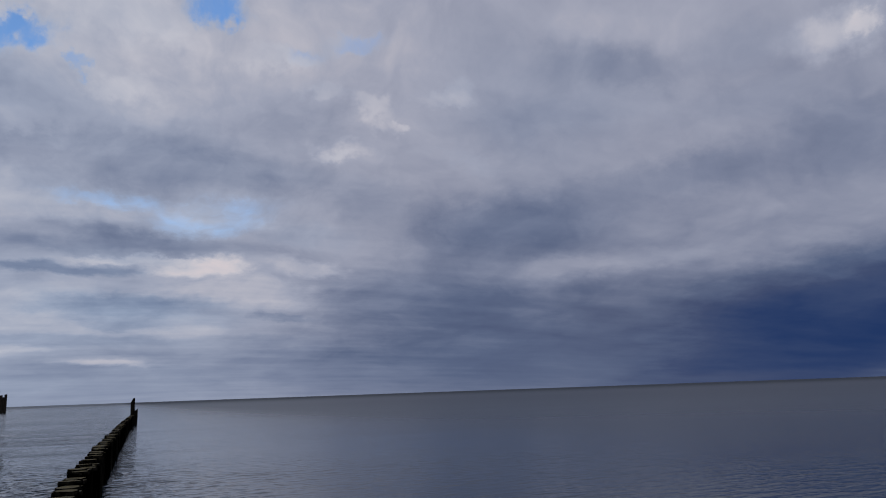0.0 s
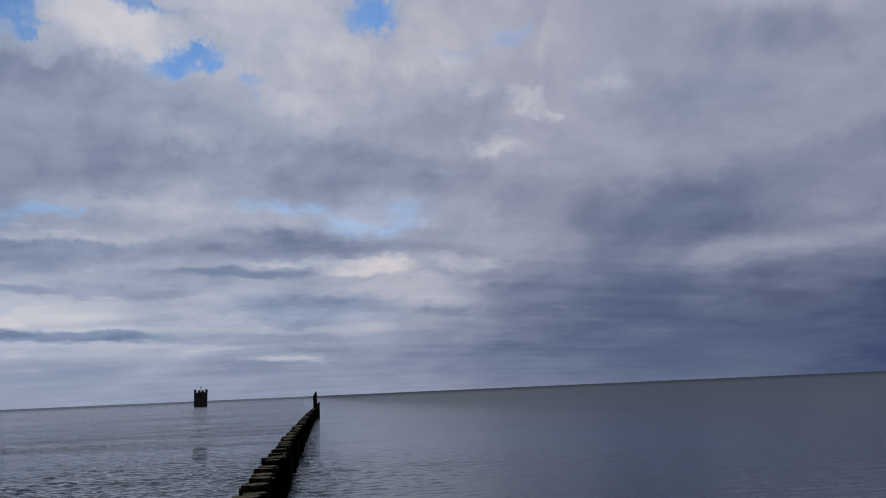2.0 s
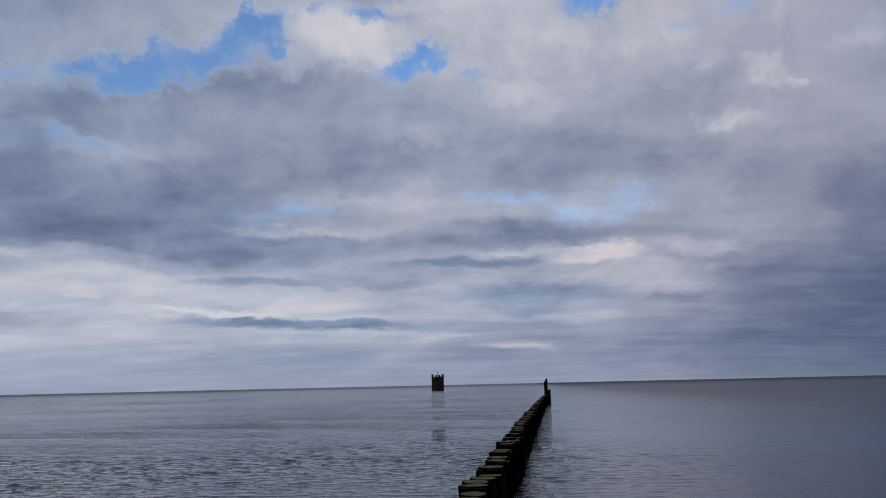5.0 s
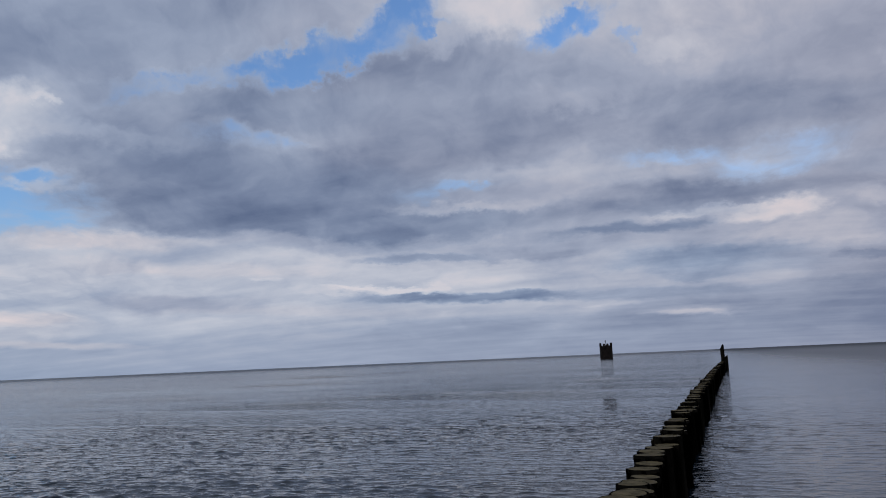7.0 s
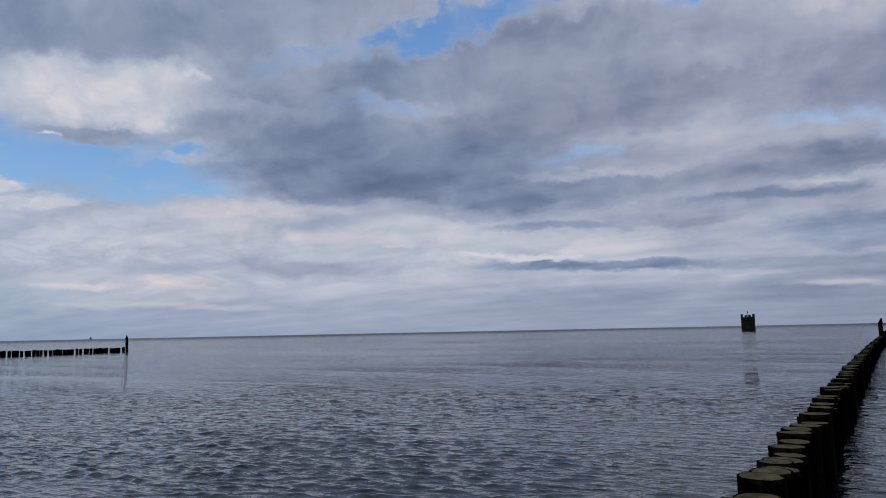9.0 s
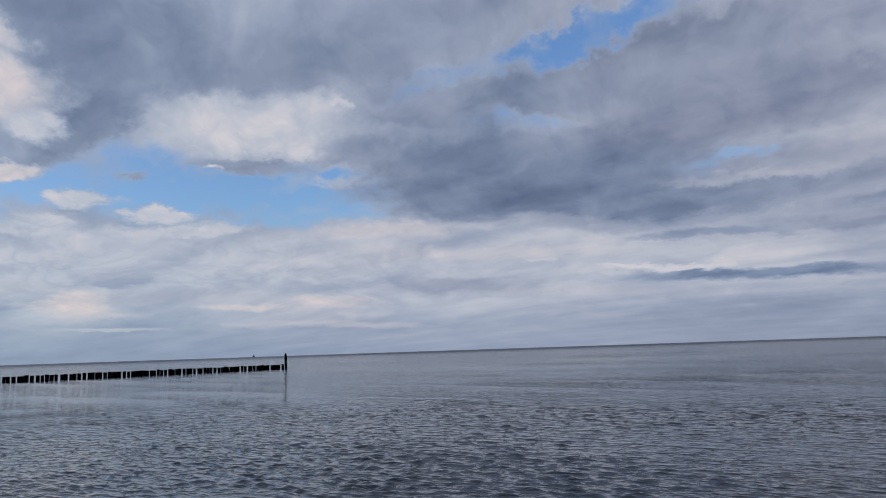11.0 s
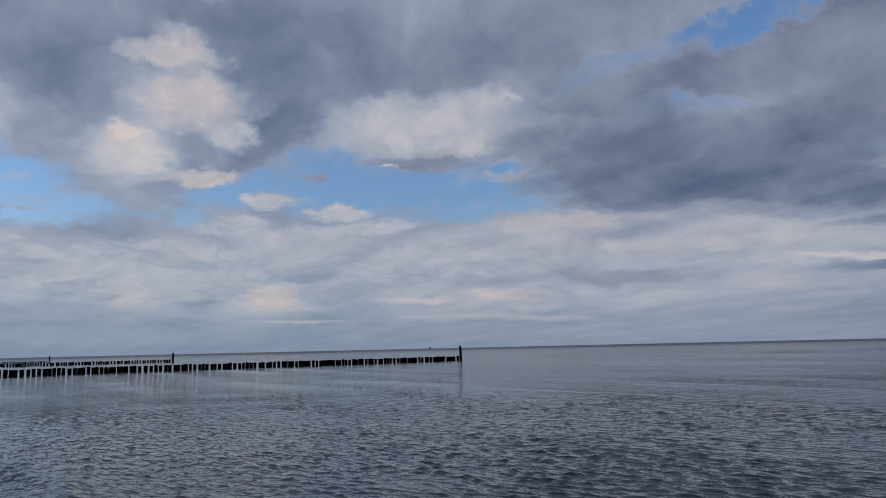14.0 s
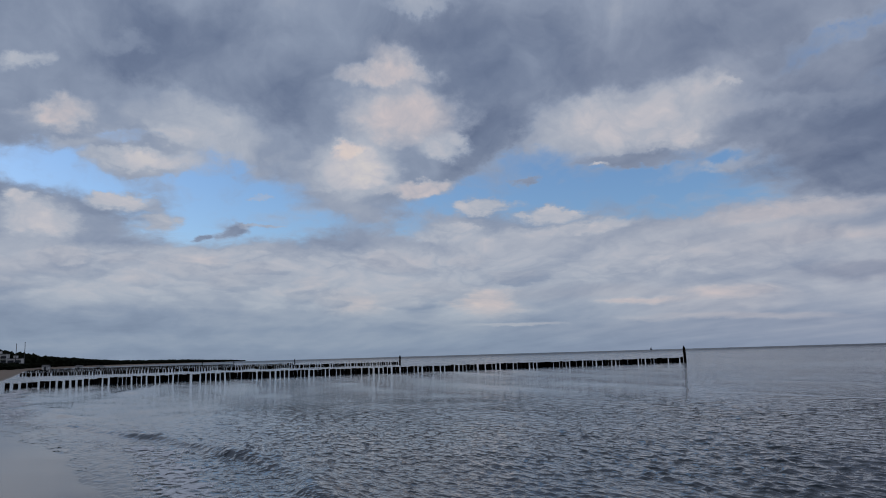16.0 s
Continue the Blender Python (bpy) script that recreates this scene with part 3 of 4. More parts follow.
M_GLASS = surface("dark_window_glass", (0.02, 0.025, 0.03), (0.05, 0.055, 0.06), 0.4, 0.45, 0.0, 0.01)
M_ROOF = surface("grey_roofing", (0.09, 0.09, 0.09), (0.16, 0.15, 0.14), 0.6, 0.85, 0.2, 0.02)
M_HULL = surface("dark_ship_paint", (0.03, 0.035, 0.045), (0.06, 0.065, 0.075), 0.2, 0.6, 0.1, 0.02)
M_STEEL = surface("dull_steel", (0.08, 0.08, 0.085), (0.15, 0.15, 0.15), 2.0, 0.5, 0.1, 0.01)
M_STEEL.node_tree.nodes["Principled BSDF"].inputs["Metallic"].default_value = 0.6


# ---- shoreline and ground: x runs along the shore, y out to sea ----
def coast(x):
    return np.interp(x, (-4900, -3100, -3000, -2400, -1500, -700, -407, -326, -245, -163, -80, -54, -34, -25, -19, -16, -13.6, -11, 0, 60, 600, 4900),
                     (-900, -200, 290, 150, -5, -70, -57, -48, -36, -24, -12.2, -10.3, -6.8, -4.7, -2.3, -1.4, -1.0, -0.5, 0.9, 4, 20, 60))


NEAR_X = np.arange(-150.0, 60.0, 0.4)
NEAR_Y = sum(w * coast(NEAR_X + o) for o, w in ((-2.4, 0.1), (-1.2, 0.2), (0, 0.4), (1.2, 0.2), (2.4, 0.1)))
NEAR_Y += 0.10 * np.sin(NEAR_X * 1.05 + 0.6) + 0.05 * np.sin(NEAR_X * 2.6)      # the wash runs up in scallops


def shore(x):
    """Where the still water meets the sand."""
    near = np.clip(np.minimum(np.asarray(x) + 150, 60 - np.asarray(x)) / 15, 0, 1)
    return near * np.interp(x, NEAR_X, NEAR_Y) + (1 - near) * coast(x)


def ripple(x, y, waves, seed):
    rng = np.random.default_rng(seed)
    z = np.zeros_like(x)
    for lam, amp, spread, count in waves:
        for _ in range(count):
            turn = rng.normal(0, spread)
            k = 2 * math.pi / (lam * rng.uniform(0.8, 1.25))
            ph = k * (x * math.sin(turn) + y * math.cos(turn)) + rng.uniform(0, 6.28)
            z += amp * (np.exp(0.8 * (np.sin(ph) - 1)) - 0.45)
    return z


def axis(fine_low, fine_high, step, low, high, grow):
    mid = list(np.arange(fine_low, fine_high, step))
    for sign, end in ((1, high), (-1, low)):
        p, d = (mid[-1] if sign > 0 else mid[0]), step
        out = []
        while sign * (end - p) > 0:
            d *= grow
            p += sign * d
            out.append(p)
        out[-1] = end
        mid = mid + out if sign > 0 else out[::-1] + mid
    return np.array(mid)


def grid_mesh(name, X, Y, Z, mat):
    """A mesh of quads over a grid of places."""
    m, n = X.shape
    i = (np.arange(m - 1)[:, None] * n + np.arange(n - 1)[None, :]).ravel()
    quads = np.stack([i, i + 1, i + 1 + n, i + n], 1).astype(np.int32)
    me = bpy.data.meshes.new(name)
    me.vertices.add(m * n)
    me.vertices.foreach_set("co", np.stack([X, Y, Z], -1).astype(np.float32).ravel())
    me.loops.add(quads.size)
    me.loops.foreach_set("vertex_index", quads.ravel())
    me.polygons.add(len(quads))
    me.polygons.foreach_set("loop_start", np.arange(len(quads), dtype=np.int32) * 4)
    me.polygons.foreach_set("use_smooth", np.ones(len(quads), dtype=bool))
    me.update(calc_edges=True)
    me.materials.append(mat)
    return me


def sheet(name, xs, ys, heights, mat):
    X, Y = np.meshgrid(xs, ys)
    return new(name, grid_mesh(name, X, Y, heights(X, Y), mat))


def land_height(X, Y):
    d = Y - shore(X)
    inland = np.clip(-d, 0, None)
    z = np.where(d > 0, -0.055 * d, 0.045 * np.minimum(inland, 28) + 0.02 * np.clip(inland - 28, 0, 60))
    z = np.maximum(z, -6)
    bumps = ripple(X, Y, ((5.0, 0.02, 1.2, 4), (1.6, 0.006, 1.2, 4)), 5)
    return z + bumps * np.clip(inland / 6, 0, 1)


def sand_material():
    m, t, p = material("beach_sand")
    pos = wn("ShaderNodeSeparateXYZ", wn("ShaderNodeNewGeometry", tree=t).outputs["Position"], tree=t)
    patch, fine = spot_noise(t, 0.7, 5), spot_noise(t, 25, 4, 0.6)
    damp = smooth(wmath("ADD", pos.outputs[2], wmath("MULTIPLY", wmath("SUBTRACT", patch, 0.5, tree=t), 0.06, tree=t), tree=t), 0.10, 0.20, t)
    wet = blend(t, fine, (0.09, 0.074, 0.058), (0.145, 0.122, 0.098))
    dry = blend(t, fine, (0.16, 0.115, 0.08), (0.27, 0.205, 0.15))
    t.links.new(blend(t, damp, wet, dry), p.inputs["Base Color"])
    t.links.new(smooth(damp, 0.0, 1.0, t, 0.13, 0.95), p.inputs["Roughness"])
    p.inputs["IOR"].default_value = 1.36
    node = t.nodes.new("ShaderNodeBump")
    node.inputs["Distance"].default_value = 0.012
    t.links.new(wmath("MULTIPLY", damp, 0.5, tree=t), node.inputs["Strength"])
    t.links.new(fine, node.inputs["Height"])
    t.links.new(node.outputs[0], p.inputs["Normal"])
    return m


M_SAND = sand_material()
ground = sheet("ground", axis(-40, 6, 0.5, -4900, 4900, 1.12), axis(-12, 4, 0.4, -4900, 4900, 1.14), land_height, M_SAND)
tagged(ground, "brown beach sand, wet and glossy along the water", "sand", kind="structure")


def lee(X):
    """The groyne shelters the water on its far side from the wind."""
    s = np.clip((X + 1.2) / 5.0, 0, 1)
    return 1 - 0.72 * s * s * (3 - 2 * s)


def wave_tile(size, cells, longest, shortest, spread, peak, seed):
    """A square of short-crested waves running ashore that joins up with itself; height about 1, with peaked crests."""
    rng = np.random.default_rng(seed)
    f = np.fft.fftfreq(cells, size / cells)
    FX, FY = np.meshgrid(f, f)
    F = np.hypot(FX, FY) + 1e-9
    band = np.exp(-((np.log(F) - math.log(1 / math.sqrt(longest * shortest))) / (0.5 * math.log(longest / shortest))) ** 2) / F
    band *= np.exp(-(np.abs(FX) / F / spread) ** 2) + 0.04
    z = np.fft.ifft2(np.fft.fft2(rng.normal(size=(cells, cells))) * band).real
    z = np.exp(peak * z / z.std())
    return (z - z.mean()) / z.std()


TILES = [(13.0, wave_tile(13.0, 512, 0.36, 0.18, 0.75, 0.45, 1), 0.10), (23.0, wave_tile(23.0, 640, 0.75, 0.32, 0.6, 0.5, 2), -0.12),
         (170.0, wave_tile(170.0, 512, 8.5, 4.5, 0.20, 0.75, 8), -0.05)]


def wavelets(X, Y, which):
    size, tile, turn = TILES[which]
    n = len(tile)
    u = ((X * math.cos(turn) + Y * math.sin(turn)) / size % 1) * n
    v = ((Y * math.cos(turn) - X * math.sin(turn)) / size % 1) * n
    i, j = np.floor(u).astype(int), np.floor(v).astype(int)
    fu, fv = u - i, v - j
    i, j, i1, j1 = i % n, j % n, (i + 1) % n, (j + 1) % n
    return (tile[j, i] * (1 - fu) + tile[j, i1] * fu) * (1 - fv) + (tile[j1, i] * (1 - fu) + tile[j1, i1] * fu) * fv


def sea_height(X, Y):
    d = Y - shore(X)
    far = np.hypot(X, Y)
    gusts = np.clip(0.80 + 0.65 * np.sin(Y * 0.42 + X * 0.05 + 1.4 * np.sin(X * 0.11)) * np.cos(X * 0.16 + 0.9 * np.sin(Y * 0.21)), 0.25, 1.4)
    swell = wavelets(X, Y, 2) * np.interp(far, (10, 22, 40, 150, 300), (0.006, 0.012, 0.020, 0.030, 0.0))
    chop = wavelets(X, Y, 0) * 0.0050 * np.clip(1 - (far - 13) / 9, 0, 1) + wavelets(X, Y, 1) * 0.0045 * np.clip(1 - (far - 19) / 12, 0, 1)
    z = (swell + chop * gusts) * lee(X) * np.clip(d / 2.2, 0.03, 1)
    # two low breakers that run in along the beach
    wob = 0.5 * np.sin(X * 0.35) + 0.25 * np.sin(X * 0.9 + 1)
    gate = np.clip((-6 - X) / 5, 0, 1) * np.interp(X, (-40, -25, -17), (0.25, 0.4, 1.0))
    for off, amp, wide in ((2.3, 0.15, 0.24), (5.4, 0.06, 0.6)):
        s = d - off - wob * 0.5 - 0.03 * wavelets(X, Y, 1) - 0.012 * wavelets(X, Y, 0)
        z = z + amp * gate * np.exp(-(np.where(s > 0, s / (2.2 * wide), s / wide)) ** 2) * (0.75 + 0.25 * np.sin(X * 1.3 + off))
    return z + np.clip(-d, 0, 3) * 0.006 + 0.012 * np.exp(-(d / 1.2) ** 2)


def sea_material():
    m, t, p = material("sea_water")
    pos = wn("ShaderNodeNewGeometry", tree=t).outputs["Position"]
    px, py, _ = wn("ShaderNodeSeparateXYZ", pos, tree=t).outputs
    shelter = wmath("MULTIPLY", smooth(px, -1.0, 1.5, t, 1.0, 0.15), smooth(px, -16.0, -2.0, t, 1.0, 0.75), tree=t)
    gust = smooth(spot_noise(t, 0.05, 4, 0.55, (0.6, 1.6, 1)), 0.35, 0.65, t, 0.45, 1.25)
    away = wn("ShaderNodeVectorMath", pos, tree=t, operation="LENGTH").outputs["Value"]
    chop = spot_noise(t, 2.7, 2, 0.5, (0.8, 1.7, 1))          # the waves that run in
    crinkle = spot_noise(t, 6.0, 2, 0.5, (0.8, 1.5, 1))         # and the wind's ripples on them
    long = spot_noise(t, 0.16, 3, 0.5, (0.35, 1.5, 1))

    def crest(n, low, high):
        """Peaked little waves with flat troughs."""
        return smooth(n, low, high, t)

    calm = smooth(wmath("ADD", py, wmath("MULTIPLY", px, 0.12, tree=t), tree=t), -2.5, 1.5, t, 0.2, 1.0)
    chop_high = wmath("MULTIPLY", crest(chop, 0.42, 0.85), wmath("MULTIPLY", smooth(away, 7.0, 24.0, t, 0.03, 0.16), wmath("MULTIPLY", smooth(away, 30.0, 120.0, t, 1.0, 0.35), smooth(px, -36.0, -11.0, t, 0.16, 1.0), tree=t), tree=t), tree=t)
    hgt = wmath("ADD", chop_high, wmath("MULTIPLY", crest(crinkle, 0.40, 0.80), 0.020, tree=t), tree=t)
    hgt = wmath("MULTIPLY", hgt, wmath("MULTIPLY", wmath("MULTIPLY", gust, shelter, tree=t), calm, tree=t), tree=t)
    hgt = wmath("ADD", hgt, wmath("MULTIPLY", wmath("MULTIPLY", long, 0.16, tree=t), shelter, tree=t), tree=t)
    node = t.nodes.new("ShaderNodeBump")
    node.inputs["Strength"].default_value, node.inputs["Distance"].default_value = 1.0, 1.0
    t.links.new(hgt, node.inputs["Height"])
    t.links.new(node.outputs[0], p.inputs["Normal"])
    tint = spot_noise(t, 0.03, 4, 0.5, (0.5, 1.5, 1))
    t.links.new(blend(t, tint, (0.004, 0.010, 0.015), (0.009, 0.017, 0.024)), p.inputs["Base Color"])
    p.inputs["IOR"].default_value = 1.333
    # beyond some distance the ripples are too small to be seen one by one
    blur = wmath("ADD", smooth(wmath("LOGARITHM", away, math.e, tree=t), 2.8, 5.3, t, 0.02, 0.16), smooth(away, 180.0, 900.0, t, 0.0, 0.22), tree=t)
    t.links.new(wmath("ADD", blur, smooth(px, -1.0, 22.0, t, 0.0, 0.20), tree=t), p.inputs["Roughness"])
    return m


M_SEA = sea_material()
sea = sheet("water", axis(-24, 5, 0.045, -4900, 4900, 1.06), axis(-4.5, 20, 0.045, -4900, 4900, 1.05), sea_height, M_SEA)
tagged(sea, "grey sea with small ripples reflecting a cloudy sky", "sea", kind="structure")


# ---- helpers for things ----
def mesh_of(name, bm, *mats):
    me = bpy.data.meshes.new(name)
    bm.to_mesh(me)
    bm.free()
    for m in mats:
        me.materials.append(m)
    return me


def part(name, bm, mat, parent, label=""):
    ob = new(name, mesh_of(name, bm, *(mat if isinstance(mat, tuple) else (mat,))))
    ob.parent = parent
    return tagged(ob, label)


def put(name, me, parent, m, label=""):
    """One more piece on a shared mesh."""
    ob = new(name, me)
    ob.parent = parent
    ob.matrix_basis = m
    return tagged(ob, label)


def box(bm, x0, x1, y0, y1, z0, z1, bevel=0.0):
    made = bmesh.ops.create_cube(bm, size=1, matrix=Matrix.LocRotScale(((x0 + x1) / 2, (y0 + y1) / 2, (z0 + z1) / 2), None, (x1 - x0, y1 - y0, z1 - z0)))
    if bevel:
        edges = list({e for v in made["verts"] for e in v.link_edges})
        bmesh.ops.bevel(bm, geom=edges, offset=bevel, segments=1, affect="EDGES")


def pile_mesh(seed, radius, top, bottom, sides=12, slant=0.03, chip=0.0):
    """A driven round pile: a wavering trunk with a worn, sloping head."""
    rng = random.Random(seed)
    bm = bmesh.new()
    wob = [1 + rng.uniform(-0.07, 0.07) for _ in range(sides)]
    tilt = rng.uniform(0, 6.28)
    rings = []
    for z, f in ((bottom, 1.0), (top * 0.35, 0.99), (top - 0.05, 1.0), (top - 0.012, 0.985), (top, 0.90)):
        ring = []
        for k in range(sides):
            a = 2 * math.pi * k / sides
            lean = (slant * math.cos(a - tilt) + chip * max(0.0, math.cos(a - tilt - 0.5)) ** 2 * rng.uniform(0.7, 1.2)) if z > top * 0.5 else 0
            r = radius * wob[k] * f * (1 + rng.uniform(-0.02, 0.02))
            ring.append(bm.verts.new((r * math.cos(a), r * math.sin(a), z + lean)))
        rings.append(ring)
    for lo, hi in zip(rings, rings[1:]):
        for k in range(sides):
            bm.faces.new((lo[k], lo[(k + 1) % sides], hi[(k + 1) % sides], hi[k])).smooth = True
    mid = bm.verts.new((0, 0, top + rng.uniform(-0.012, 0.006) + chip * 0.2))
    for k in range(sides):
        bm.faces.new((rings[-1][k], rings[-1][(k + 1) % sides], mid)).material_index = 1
    return bm


# ---- groynes ----
def groyne_bend(y):
    return -0.765 + 0.0175 * y + 0.00013 * y * y


def groyne(name, label, place, y0, y1, pitch, jitter, radius, top, meshes, seed, end_top, group="groynes"):
    """A row of piles from the beach out to a taller end post."""
    rng = random.Random(seed)
    base = new("groyne")
    base.location = (place(y0), y0, 0)
    tagged(base, label, "groyne", group)
    y = y0
    while y < y1:
        x = place(y) + rng.uniform(-0.05, 0.05)
        m = Matrix.LocRotScale((x - base.location.x, y - y0, top(y) + rng.uniform(-0.05, 0.05)),
                               Euler((rng.uniform(-0.03, 0.03), rng.uniform(-0.03, 0.03), rng.uniform(0, 6.28))),
                               (rng.uniform(0.9, 1.12),) * 2 + (1,))
        put("post", rng.choice(meshes), base, m)
        y += pitch * rng.uniform(*jitter)
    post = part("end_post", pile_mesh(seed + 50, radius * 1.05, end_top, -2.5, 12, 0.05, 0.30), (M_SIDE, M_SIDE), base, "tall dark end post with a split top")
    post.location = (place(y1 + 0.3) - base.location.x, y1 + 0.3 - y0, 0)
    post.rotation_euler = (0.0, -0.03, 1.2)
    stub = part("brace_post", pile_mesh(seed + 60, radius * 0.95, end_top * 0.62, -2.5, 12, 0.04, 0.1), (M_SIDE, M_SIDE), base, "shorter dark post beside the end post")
    stub.location = (place(y1 + 0.3) - base.location.x + 0.22, y1 + 0.1 - y0, 0)
    return base


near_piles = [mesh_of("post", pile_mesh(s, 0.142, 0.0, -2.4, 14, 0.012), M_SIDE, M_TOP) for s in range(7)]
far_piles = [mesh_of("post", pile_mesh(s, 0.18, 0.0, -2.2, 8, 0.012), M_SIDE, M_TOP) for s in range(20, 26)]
groyne("groyne", "row of dark wet wooden posts with worn brown tops", groyne_bend, 2.0, 64.5, 0.305, (0.92, 1.08), 0.15,
       lambda y: 0.73, near_piles, 1, 1.78)
groyne("groyne", "long row of black wooden posts with a tall end post", lambda y: -81.5 + 0.01 * y + 0.011 * max(0.0, 18.0 - y) ** 2 * 0.9, -12.5, 62.5, 0.42, (0.72, 1.4), 0.16,
       lambda y: 0.62 + 0.25 * min(0, (y + 3) / 12), far_piles, 2, 1.75)
groyne("groyne", "distant row of black wooden posts running out from the beach", lambda y: -163.0, -26, 49.0, 0.46, (0.72, 1.35), 0.16,
       lambda y: 0.62, far_piles, 3, 1.8)


def far_groyne(x, y0, y1, seed):
    rng = random.Random(seed)
    bm = bmesh.new()
    y = y0
    while y < y1:
        h = 0.6 + rng.uniform(-0.06, 0.06)
        bmesh.ops.create_cone(bm, cap_ends=True, segments=6, radius1=0.17, radius2=0.16, depth=h + 1.5,
                              matrix=Matrix.Translation((0, y - y0, (h - 1.5) / 2)))
        y += rng.uniform(0.33, 0.62)
    base = new("groyne")
    base.location = (x, y0, 0)
    tagged(base, "far row of black wooden posts in the sea", "groyne", "groynes")
    tagged(part("palisade", bm, M_SIDE, base), kind="stuff")
    post = part("end_post", pile_mesh(seed, 0.17, 1.85, -2, 10, 0.04, 0.1), (M_SIDE, M_SIDE), base)
    post.location = (0, y1 - y0 + 0.3, 0)


for gx, gy0, gy1, gs in ((-245, -38, 38.4, 71), (-326, -50, 26, 72), (-407, -59, 17, 73)):
    far_groyne(gx, gy0, gy1, gs)


# ---- mooring dolphin out at sea ----
def dolphin(x, y):
    base = new("mooring_dolphin")
    base.location = (x, y, 0)
    tagged(base, "dark square pile structure with a notched top and a small beacon", "mooring dolphin")
    rng = random.Random(4)
    bm = bmesh.new()
    n, half = 9, 1.85
    for k in range(n):
        for sx, sy in ((0, -1), (0, 1), (-1, 0), (1, 0)):
            c = -half + 2 * half * (k + 0.5) / n
            px_, py_ = (c, sy * half) if sx == 0 else (sx * half, c)
            h = 4.55 + rng.uniform(-0.12, 0.12)
            bmesh.ops.create_cone(bm, cap_ends=True, segments=8, radius1=0.23, radius2=0.22, depth=h + 2, matrix=Matrix.Translation((px_, py_, (h - 2) / 2)))
    part("sheet_wall", bm, M_IRON, base)
    bm = bmesh.new()
    box(bm, -1.7, 1.7, -1.7, 1.7, 4.1, 4.4, 0.05)
    part("deck", bm, M_IRON, base)
    for sx in (-1, -0.33, 0.33, 1):
        for sy in (-1, 1):
            bm = bmesh.new()
            bmesh.ops.create_cone(bm, cap_ends=True, segments=10, radius1=0.26, radius2=0.22, depth=1.1, matrix=Matrix.Translation((sx * 1.85, sy * 1.85, 4.65 + (0.25 if abs(sx) == 1 else 0))))
            part("bollard", bm, M_IRON, base)
    bm = bmesh.new()
    bmesh.ops.create_cone(bm, cap_ends=True, segments=8, radius1=0.10, radius2=0.08, depth=1.6, matrix=Matrix.Translation((0, 0, 5.2)))
    pole = part("beacon_pole", bm, M_STEEL, base)
    bm = bmesh.new()
    bmesh.ops.create_cone(bm, cap_ends=True, segments=10, radius1=0.22, radius2=0.16, depth=0.4, matrix=Matrix.Translation((0, 0, 6.1)))
    part("beacon", bm, M_STEEL, pole)
    base.rotation_euler = (0, 0, radians(12))
    base.scale = (0.9, 0.9, 0.95)


def polar(s, r):
    """A place by bearing (degrees to the right of straight out to sea) and distance."""
    return r * math.sin(radians(s)), r * math.cos(radians(s))


dolphin(*polar(-7.3, 247))


# ---- ship on the horizon ----
def ship(x, y):
    base = new("ship")
    base.location = (x, y, 0)
    base.rotation_euler = (0, 0, radians(-52))
    tagged(base, "small dark ship far out on the horizon", "ship")
    bm = bmesh.new()
    outline = ((-11, 0), (-10, -2.2), (6, -2.2), (11, 0), (6, 2.2), (-10, 2.2))
    low = [bm.verts.new((px_ * 0.94, py_ * 0.8, -1)) for px_, py_ in outline]
    high = [bm.verts.new((px_, py_, 3.0 + (0.8 if px_ > 5 else 0))) for px_, py_ in outline]
    bm.faces.new(low[::-1]), bm.faces.new(high)
    for k in range(6):
        bm.faces.new((low[k], low[(k + 1) % 6], high[(k + 1) % 6], high[k]))
    part("hull", bm, M_HULL, base)
    bm = bmesh.new()
    box(bm, -5, 1.5, -1.6, 1.6, 3.0, 7.5, 0.2)
    part("wheelhouse", bm, M_HULL, base)
    bm = bmesh.new()
    bmesh.ops.create_cone(bm, cap_ends=True, segments=8, radius1=0.35, radius2=0.2, depth=6, matrix=Matrix.Translation((-2, 0, 10)))
    part("mast", bm, M_HULL, base)


ship(*polar(-54.5, 3000))


